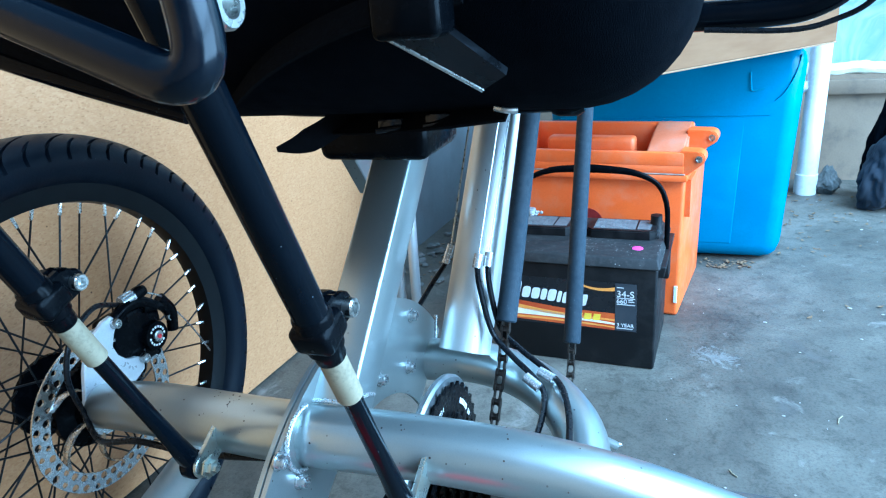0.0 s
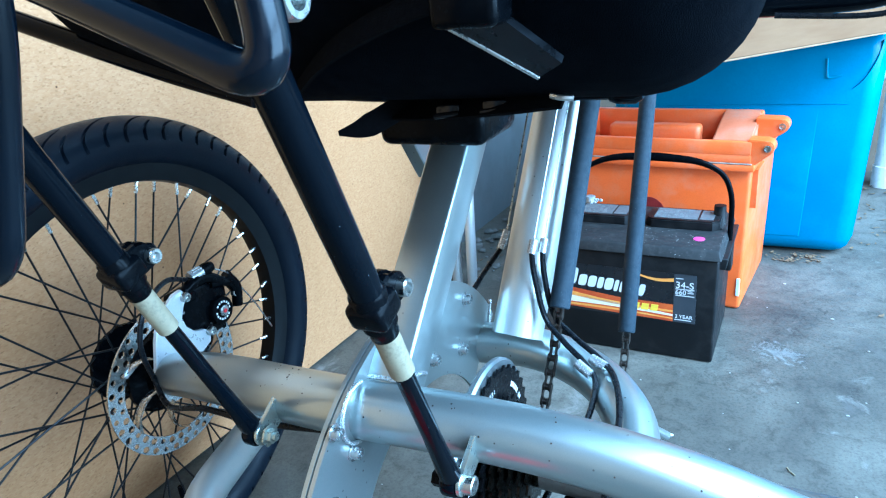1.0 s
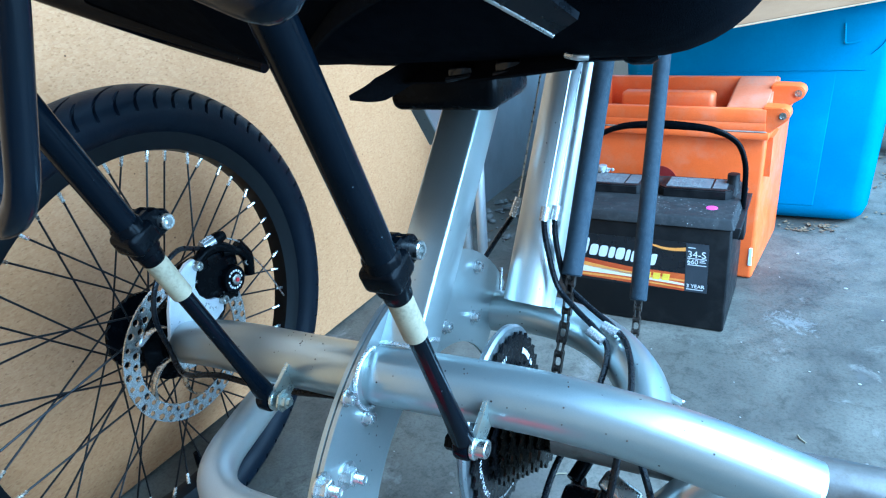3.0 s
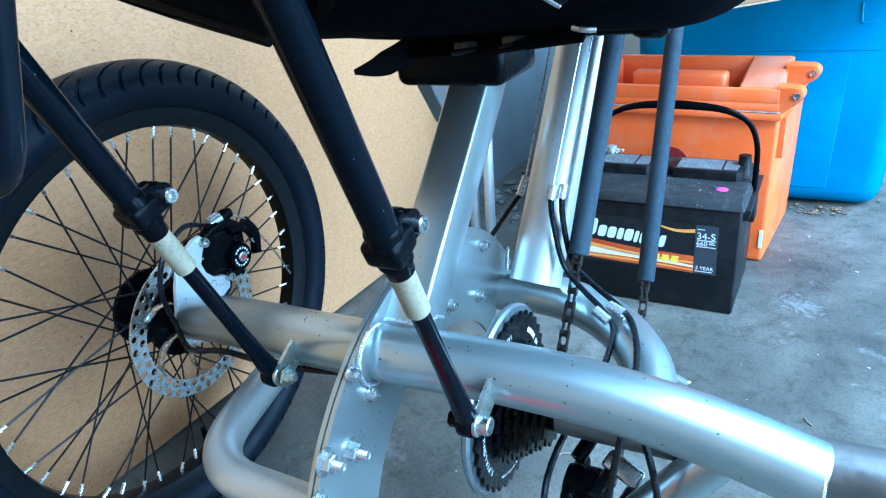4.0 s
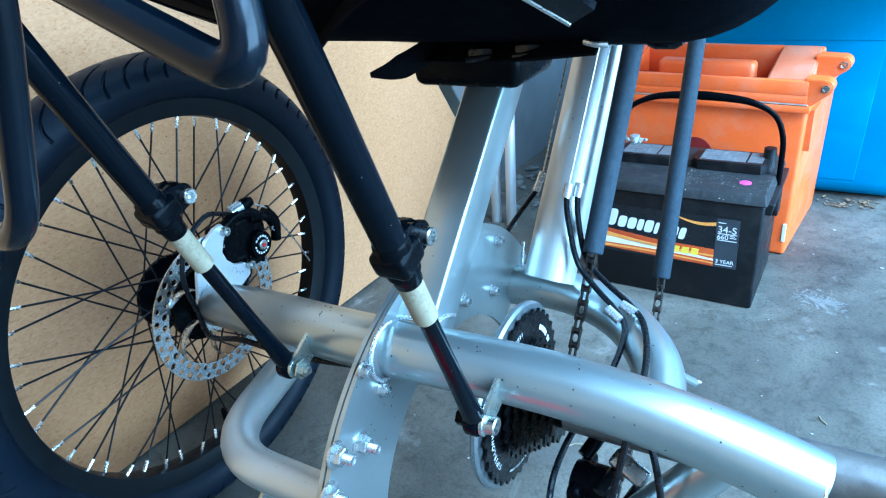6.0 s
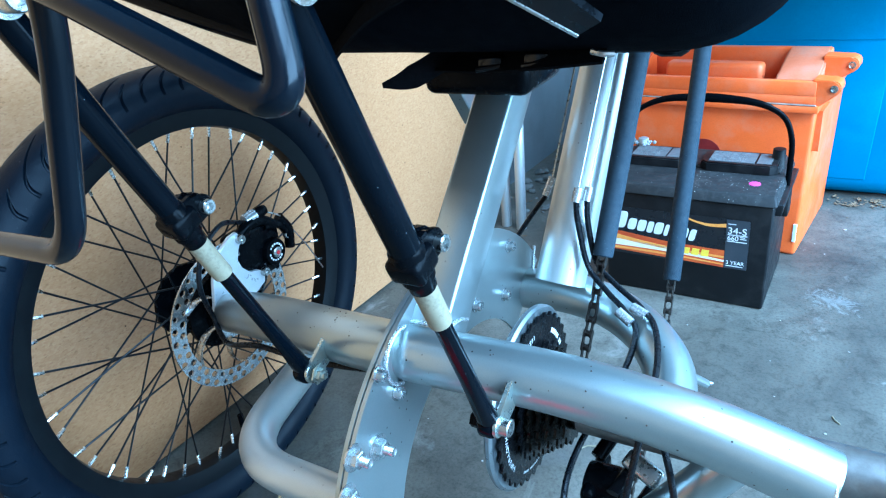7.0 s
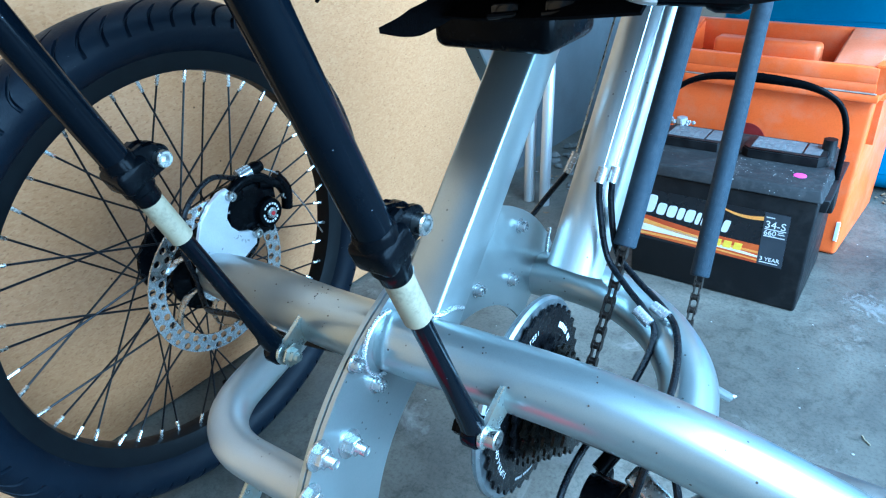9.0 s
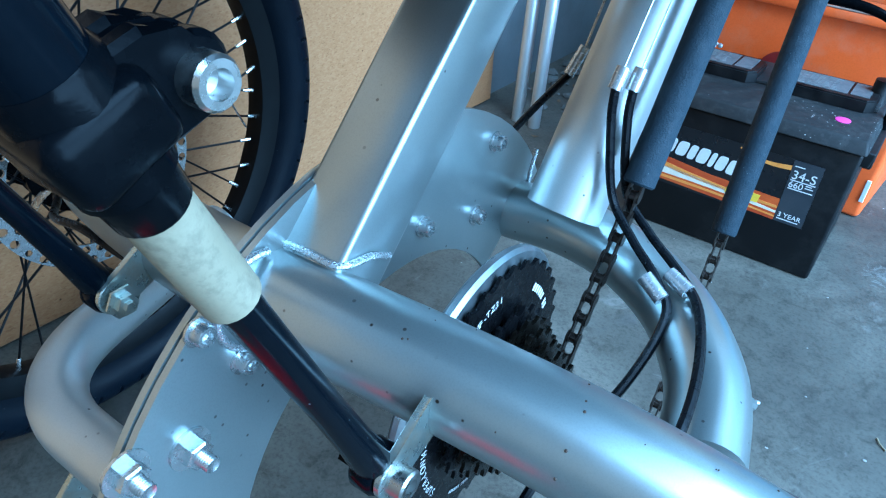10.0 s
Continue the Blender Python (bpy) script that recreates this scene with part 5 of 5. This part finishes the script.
def wave(x0, x1, z0, z1, w0, w1, sag, n=14):
    top = [(x0 + (x1 - x0) * k / n, z0 + (z1 - z0) * k / n + sag * math.sin(math.pi * k / n) + w0 + (w1 - w0) * k / n) for k in range(n + 1)]
    low = [(x0 + (x1 - x0) * k / n, z0 + (z1 - z0) * k / n + sag * math.sin(math.pi * k / n)) for k in range(n, -1, -1)]
    return top + low


on_case("label", [(-0.246, 0.066), (-0.030, 0.066), (-0.030, 0.150), (-0.246, 0.150)], LABEL_BLACK, 0.0004, "black, red and orange printed label")
on_case("label_band", [(-0.246, 0.072), (-0.064, 0.0665), (-0.064, 0.096), (-0.15, 0.098), (-0.246, 0.108)], LABEL_RED, 0.0007, "red band")
on_case("label_streak", wave(-0.246, -0.064, 0.094, 0.083, 0.008, 0.003, -0.004), LABEL_ORANGE, 0.0010, "orange streak")
on_case("label_streak", wave(-0.246, -0.064, 0.080, 0.076, 0.012, 0.003, 0.002), LABEL_CREAM, 0.0010, "pale streak")
on_case("label_streak", wave(-0.246, -0.064, 0.0735, 0.0705, 0.004, 0.002, 0.002), LABEL_ORANGE, 0.0010, "orange streak")
on_case("label_streak", wave(-0.125, -0.064, 0.144, 0.136, 0.002, 0.006, -0.005), LABEL_ORANGE, 0.0010, "orange streak")
on_case("label_panel", [(-0.0635, 0.0665), (-0.0305, 0.0665), (-0.0305, 0.1495), (-0.0635, 0.1495)], LABEL_DARK, 0.0009, "blue-grey data panel")
# the maker's mark as plain shapes: slanted blocks


def slanted_block(cx, cz, w, h):
    """A slanted block with rounded corners, on the case's front."""
    ring = []
    for k in range(24):
        a = 2 * math.pi * k / 24
        c, q = math.cos(a), math.sin(a)
        u, v = math.copysign(abs(c) ** 0.5, c) * w / 2, math.copysign(abs(q) ** 0.5, q) * h / 2
        ring.append((cx + u + 0.22 * v, cz + v))
    on_case("brand_shape", ring, PRINT_WHITE, 0.0013, "plain white slanted block")


x = -0.236
for k, (w, h) in enumerate(((0.017, 0.030), (0.0135, 0.020), (0.0135, 0.020), (0.0095, 0.020), (0.0135, 0.021), (0.0065, 0.020), (0.012, 0.020), (0.0135, 0.020), (0.0095, 0.020))):
    slanted_block(x + w / 2 + 0.0022, 0.1125 - 0.0009 * k + h / 2, w, h)
    x += w + 0.0022
for k in range(3):
    on_case("brand_shape", [(-0.128 + 0.0145 * k, 0.0815), (-0.117 + 0.0145 * k, 0.0815), (-0.115 + 0.0145 * k, 0.0925), (-0.126 + 0.0145 * k, 0.0925)], LABEL_YELLOW, 0.0013, "plain yellow shape")


def words(text, size, x, z, name):
    cu = bpy.data.curves.new(name, "FONT")
    cu.body, cu.size, cu.extrude = text, size, 0.0002
    tmp = bpy.data.objects.new(name, cu)
    me = bpy.data.meshes.new_from_object(tmp)
    bpy.data.objects.remove(tmp)
    bm = bmesh.new()
    bm.from_mesh(me)
    bpy.data.meshes.remove(me)
    m = Matrix.Translation((x, front_y(z) - 0.0013, z)) @ Matrix.Rotation(radians(90), 4, "X")
    part(name, bm, PRINT_WHITE, case, "white lettering " + text, m=B @ m)


words("34-S", 0.0155, -0.0615, 0.1265, "lettering")
words("660", 0.0110, -0.0615, 0.1155, "lettering")
words("3 YEAR", 0.0085, -0.0610, 0.0740, "lettering")
bm = bmesh.new()
for z0, x0, x1 in ((0.1420, -0.0610, -0.050), (0.1240, -0.061, -0.033), (0.1130, -0.061, -0.033), (0.1215, -0.043, -0.036), (0.1185, -0.043, -0.034), (0.0705, -0.061, -0.036)):
    add_box(bm, (x0, front_y(z0) - 0.0013, z0), (x1, front_y(z0) - 0.0006, z0 + 0.0011))
part("print", bm, PRINT_WHITE, case, "thin unreadable print bars", m=B)
part("sticker", lathe([(0.0085, 0.1918), (0.0085, 0.1927), (0.0080, 0.1929)], (-0.036, 0.046, 0), (0, 0, 1), seg=30), PINK, lid, "round pink sticker", m=B)

# ---- orange bin ----
DUSTY_ORANGE = surface("dusty_orange_plastic", (0.50, 0.13, 0.045), (0.56, 0.20, 0.10), rough=0.65, scale=22, fine=400, dirt=(0.36, 0.22, 0.15), dirt_amount=0.6, dirt_scale=30, bump=0.1)
EMBLEM = surface("dark_red_print", (0.16, 0.012, 0.012), (0.22, 0.02, 0.018), rough=0.5, scale=60)
O = Matrix.Translation((-0.065, 1.453, 0)) @ Matrix.Rotation(radians(-7), 4, "Z")
bin_o = thing("orange_bin", O @ Vector((-0.16, 0.12, 0)), "scuffed orange plastic bin with a hinged lid", "bin")
body = part("body", taper((-0.320, 0.0), (0.0, 0.24), (-0.335, -0.010), (0.006, 0.25), 0.0, 0.266, 0.007), ORANGE, bin_o, m=O)
part("rim", box((-0.345, -0.022, 0.262), (0.010, 0.258, 0.2745), 0.003, 2), ORANGE, bin_o, "dusty orange rim", m=O)
DUST = surface("grey_dust", (0.20, 0.16, 0.13), (0.34, 0.27, 0.21), rough=0.95, scale=70, fine=300, bump=0.4)
part("dust_line", box((-0.340, -0.0215, 0.2740), (0.006, -0.0175, 0.2765), 0.001, 1), DUST, bin_o, "line of grey dust on the rim", m=O)
lid_o = part("lid", box((-0.340, -0.018, 0.2750), (0.004, 0.250, 0.2900), 0.003, 2), ORANGE, bin_o, m=O)
part("front_lip", box((-0.338, -0.018, 0.2885), (0.003, -0.006, 0.3120), 0.003, 2), ORANGE, lid_o, m=O)
part("back_lip", box((-0.338, 0.085, 0.2885), (0.003, 0.100, 0.3430), 0.004, 2), ORANGE, lid_o, m=O)
bm = box((-0.250, 0.020, 0.2885), (-0.088, 0.052, 0.3280), 0.008, 4)
part("handle_bar", bm, ORANGE, lid_o, m=O)


def wedge(x0, x1, y0, y1, z0, za, zb):
    bm = slab_x([(y0, z0), (y0, za), (y1, zb), (y1, z0)], x0, x1)
    bmesh.ops.bevel(bm, geom=list(bm.edges), offset=0.003, segments=2, affect="EDGES")
    return bm


part("hinge_block", wedge(-0.062, 0.001, -0.006, 0.092, 0.2885, 0.3100, 0.3450), DUSTY_ORANGE, lid_o, "dusty sloping hinge block", m=O)
part("side_block", wedge(-0.338, -0.290, -0.006, 0.092, 0.2885, 0.3100, 0.3450), ORANGE, lid_o, m=O)
for y, z, kx in ((-0.004, 0.3020, 0.025), (0.062, 0.3240, 0.036)):
    ring = [(kx + 0.0120 * math.cos(a), z + 0.0120 * math.sin(a)) for a in (radians(-45 + 20 * k) for k in range(8))] + [(-0.004, z + 0.0135), (-0.004, z - 0.040)]
    bm = bmesh.new()
    f0 = [bm.verts.new((px, y - 0.012, pz)) for px, pz in ring]
    f1 = [bm.verts.new((px, y + 0.024, pz)) for px, pz in ring]
    bm.faces.new(f0)
    bm.faces.new(f1[::-1])
    for i in range(len(ring)):
        j = (i + 1) % len(ring)
        bm.faces.new((f0[i], f0[j], f1[j], f1[i]))
    bmesh.ops.bevel(bm, geom=list(bm.edges), offset=0.002, segments=2, affect="EDGES")
    kn = part("hinge_knuckle", bm, ORANGE, lid_o, m=O)
    part("hinge_pin", lathe([(0.0058, 0.0), (0.0058, 0.0026), (0.0040, 0.0028), (0.0034, 0.0012), (0.0002, 0.001)], (kx + 0.002, y - 0.012, z), (0, -1, 0), seg=20), STEEL, lid_o, "steel hinge pin", m=O)
part("emblem", lathe([(0.030, 0.0), (0.030, 0.0015), (0.028, 0.0016)], (-0.165, -0.0075, 0.172), (0, -1, 0), seg=40), EMBLEM, body, "round dark red emblem", m=O)
part("sticker", box((-0.0075, -0.0035, 0.028), (-0.0015, -0.0010, 0.062), 0.0006, 1), PRINT_WHITE, body, "small white sticker", m=O)
bm = slab_x([(0.0, 0.195), (0.0, 0.262), (0.060, 0.262)], -0.002, 0.014)
part("gusset", bm, ORANGE, body, m=O)

# ---- blue tote ----
bin_b = thing("blue_tote", (-0.10, 1.95, 0.0), "large blue moulded plastic tote", "tote")
tote = part("body", taper((-0.340, 1.748), (0.128, 2.12), (-0.362, 1.736), (0.150, 2.140), 0.002, 0.450, 0.036), BLUE, bin_b)
part("crease", box((-0.330, 1.7385, 0.3155), (0.088, 1.7440, 0.3175), 0.0008, 1), BLUE, tote)
part("panel", taper((-0.300, 1.7455), (0.030, 1.760), (-0.310, 1.7395), (0.042, 1.760), 0.04, 0.312, 0.002), BLUE, tote)
bm = tube(spline([(0.094, 1.7395, 0.345), (0.110, 1.7385, 0.362), (0.126, 1.742, 0.395), (0.134, 1.746, 0.43)], 8), 0.0030, 8, flat=0.3)
SCUFF = surface("pale_blue_scuff", (0.035, 0.21, 0.39), (0.06, 0.25, 0.43), rough=0.5, scale=60)
part("scuff", bm, SCUFF, bin_b, "pale scuffed streak")
part("scuff", tube(spline([(0.046, 1.7355, 0.402), (0.048, 1.7355, 0.376), (0.052, 1.7357, 0.366), (0.074, 1.7360, 0.370)], 6), 0.0018, 8, flat=0.3), SCUFF, bin_b, "pale hooked scuff")

# ---- cardboard box on the tote ----
K = Matrix.Translation((0.185, 1.725, 0.4505)) @ Matrix.Rotation(radians(51.5), 4, "Z")
card = thing("cardboard_box", K @ Vector((-0.25, 0.12, 0)), "plain brown cardboard box lying across the blue tote", "box")
part("front_panel", box((-0.52, 0.0, 0.003), (0.0, 0.004, 0.300), 0.0008, 1), CARDBOARD, card, m=K)
part("back_panel", box((-0.52, 0.26, 0.003), (0.0, 0.264, 0.300), 0.0008, 1), CARDBOARD, card, m=K)
part("side_panel", box((-0.004, 0.0045, 0.003), (0.0, 0.2595, 0.300), 0.0008, 1), CARDBOARD, card, m=K)
part("side_panel", box((-0.52, 0.0045, 0.003), (-0.516, 0.2595, 0.300), 0.0008, 1), CARDBOARD, card, m=K)
part("bottom_panel", box((-0.52, 0.0, 0.0), (0.003, 0.264, 0.0028), 0.0006, 1), CARD_EDGE, card, m=K)
part("top_panel", box((-0.52, 0.0, 0.3005), (0.0, 0.264, 0.304), 0.0006, 1), CARDBOARD, card, m=K)

# ---- white plastic pipe by the end wall ----
pipe = thing("plastic_pipe", (0.245, 2.27, 0.0), "grubby white plastic drain pipe standing by the wall", "pipe")
part("pipe", tube([(0.234, 2.28, 0.012), (0.246, 2.28, 1.2)], 0.026, 28), PVC, pipe)
part("collar", tube([(0.2335, 2.28, 0.0), (0.234, 2.28, 0.055)], 0.0285, 28), PVC, pipe)
part("branch", tube([(0.236, 2.28, 0.290), (0.185, 2.285, 0.290)], 0.016, 22), PVC, pipe)

# ---- end wall details: ledge, foam and cloudy sheet in the window ----
solid("ledge", box((0.26, 2.400, 0.246), (2.05, 2.425, 0.285), 0.003, 2), WALL_BEIGE, "beige ledge board under the window", kind="structure")
bm = bmesh.new()
pts = [Vector((0.16 + 0.045 * k, 2.432 + 0.004 * random.random(), 0.308 + 0.008 * random.random())) for k in range(31)]
add_tube(bm, spline(pts, 3), [0.016 + 0.005 * random.random() for _ in range(91)], 10)
solid("sealant", bm, SEALANT, "yellowed foam sealant along the window sill", kind="structure")


def sheet_material():
    m, t, b = nodes_of("cloudy_sheet")
    n, l = t.nodes, t.links
    tr = n.new("ShaderNodeBsdfTranslucent")
    no = n.new("ShaderNodeTexNoise")
    no.inputs["Scale"].default_value, no.inputs["Detail"].default_value = 7.0, 5.0
    rp = n.new("ShaderNodeValToRGB")
    e = rp.color_ramp.elements
    e[0].position, e[0].color = 0.35, (0.50, 0.72, 0.74, 1)
    e[1].position, e[1].color = 0.65, (0.88, 0.93, 0.92, 1)
    l.new(no.outputs["Fac"], rp.inputs[0])
    l.new(rp.outputs[0], tr.inputs[0])
    l.new(rp.outputs[0], b.inputs["Base Color"])
    b.inputs["Roughness"].default_value = 0.35
    mx = n.new("ShaderNodeMixShader")
    mx.inputs[0].default_value = 0.7
    l.new(b.outputs[0], mx.inputs[1])
    l.new(tr.outputs[0], mx.inputs[2])
    l.new(mx.outputs[0], n["Material Output"].inputs[0])
    return m


SHEET = sheet_material()
bm = bmesh.new()
nx, nz = 40, 36
grid = [[bm.verts.new((0.16 + 1.34 * i / nx, 2.47 + 0.012 * noise.noise(Vector((i * 0.35, j * 0.3, 0))), 0.30 + 1.2 * j / nz)) for i in range(nx + 1)] for j in range(nz + 1)]
for j in range(nz):
    for i in range(nx):
        bm.faces.new((grid[j][i], grid[j][i + 1], grid[j + 1][i + 1], grid[j + 1][i]))
solid("window_1", bm, SHEET, "cloudy plastic sheet stretched over the window", kind="structure", angle=80)

# ---- odds and ends on the floor ----


def cloth_pile(c, sx, sy, h, seed, lean):
    bm = bmesh.new()
    bmesh.ops.create_icosphere(bm, subdivisions=5, radius=1.0)
    for v in bm.verts:
        p = v.co.copy()
        k = 1 + 0.28 * noise.noise(p * 1.7 + Vector((seed, 0, 0))) + 0.14 * noise.noise(p * 5.0 + Vector((0, seed, 0))) + 0.05 * noise.noise(p * 13.0)
        z = max(0.0, p.z * k * 0.5 + 0.5)
        squeeze = 1.0 - 0.62 * z
        v.co = Vector((c[0] + p.x * k * sx * squeeze + lean * z, c[1] + p.y * k * sy * squeeze, c[2] + z * h))
    return bm


solid("crumpled_cloth", cloth_pile((0.385, 2.16, 0.0), 0.085, 0.07, 0.21, 3.0, 0.02), DENIM, "crumpled dark blue cloth heaped on the concrete", "cloth", angle=70)
solid("rolled_cloth", cloth_pile((0.392, 2.25, 0.0), 0.05, 0.05, 0.29, 8.0, 0.015), BLACK_FABRIC, "dark rolled cloth standing by the wall", "cloth", angle=70)
STONE = surface("grey_stone", (0.09, 0.095, 0.09), (0.16, 0.16, 0.15), rough=0.85, scale=30, fine=300, bump=0.4)
solid("stone_block", cloth_pile((0.288, 2.285, 0.0), 0.040, 0.035, 0.075, 5.0, 0.0), STONE, "rough grey stone block beside the pipe", "stone", angle=50)

# two thin silver poles leaning by the wall
for x, y in ((-0.576, 1.425), (-0.613, 1.432)):
    solid("metal_pole", tube([(x, y, 0.0), (x + 0.006, y + 0.004, 0.278), (x + 0.0062, y + 0.004, 0.282)], [0.0105, 0.0105, 0.0085], 20), POLE_METAL, "thin silver metal pole standing by the wall", "pole", group="poles by the wall")

# dry leaves and crumbs
rng = random.Random(5)


def leaf(bm, c, size, turn, tilt):
    n = 7
    spine = [(-0.5 + k / (n - 1)) * size for k in range(n)]
    wid = [0.02, 0.16, 0.24, 0.26, 0.20, 0.10, 0.01]
    rows = []
    for k in range(n):
        curl = 0.12 * size * (abs(k - 3) / 3) ** 2
        rows.append([Vector((spine[k], s * wid[k] * size, curl + 0.10 * size * abs(s) * tilt)) for s in (-1, 0, 1)])
    m = Matrix.Translation(c) @ Matrix.Rotation(turn, 4, "Z")
    vs = [[bm.verts.new(m @ p) for p in r] for r in rows]
    for a, b in zip(vs, vs[1:]):
        for i in range(2):
            bm.faces.new((a[i], a[i + 1], b[i + 1], b[i]))


bm = bmesh.new()
for count, x0, x1, y0, y1 in ((70, 0.16, 0.45, 1.98, 2.32), (55, -0.02, 0.08, 1.70, 1.745), (26, 0.15, 0.25, 1.80, 2.1), (60, -0.66, -0.52, 1.55, 1.95), (14, -0.05, 0.35, 1.45, 1.9), (10, -0.62, -0.42, 1.15, 1.5)):
    for _ in range(count):
        leaf(bm, Vector((rng.uniform(x0, x1), rng.uniform(y0, y1), 0.0012 + 0.002 * rng.random())), rng.uniform(0.004, 0.015), rng.uniform(0, 6.28), rng.uniform(-1, 1.5))
solid("leaf_litter", bm, LEAF, "dry brown leaf litter scattered on the concrete", "leaves", kind="stuff", angle=80)
bm = bmesh.new()
for _ in range(90):
    c = Vector((rng.uniform(-0.67, -0.50), rng.uniform(1.50, 2.05), 0.0))
    r = 0.003 + 0.010 * rng.random() ** 2
    got = bmesh.ops.create_icosphere(bm, subdivisions=2, radius=r, matrix=Matrix.Translation(c + Vector((0, 0, r * 0.45))) @ Matrix.Diagonal((1.0 + 0.6 * rng.random(), 1.0, 0.65, 1)))
    for v in got["verts"]:
        v.co += Vector((1, 1, 1)) * 0.35 * r * noise.noise(v.co * 120)
solid("rubble", bm, STONE, "small grey stones and rubble along the wall", "rubble", kind="stuff")
CRUMB = surface("pale_crumb", (0.28, 0.27, 0.25), (0.40, 0.385, 0.36), rough=0.9, scale=90)
bm = bmesh.new()
for _ in range(150):
    c = Vector((rng.uniform(-0.5, 0.75), rng.uniform(0.55, 2.2), 0.0))
    r = 0.0008 + 0.0022 * rng.random() ** 3
    bmesh.ops.create_icosphere(bm, subdivisions=1, radius=r, matrix=Matrix.Translation(c + Vector((0, 0, r * 0.5))) @ Matrix.Diagonal((1.0 + rng.random(), 1.0, 0.6, 1)))
solid("floor_crumbs", bm, CRUMB, "small pale crumbs and grit on the concrete", "grit", kind="stuff")
bm = bmesh.new()
for c, turn, ln in (((-0.075, 0.70, 0.001), 0.4, 0.03), ((0.16, 1.17, 0.001), 1.2, 0.022), ((-0.24, 0.86, 0.001), 0.6, 0.02), ((0.42, 1.40, 0.001), -0.3, 0.045), ((0.02, 1.02, 0.001), 2.2, 0.015)):
    m = Matrix.Translation(c) @ Matrix.Rotation(turn, 4, "Z")
    add_tube(bm, [m @ Vector((-ln / 2, 0, 0)), m @ Vector((0, 0.002, 0.0008)), m @ Vector((ln / 2, 0, 0))], 0.0009, 6)
solid("wood_splinters", bm, CREAM, "pale thin splinters lying on the concrete", "splinters", kind="stuff")
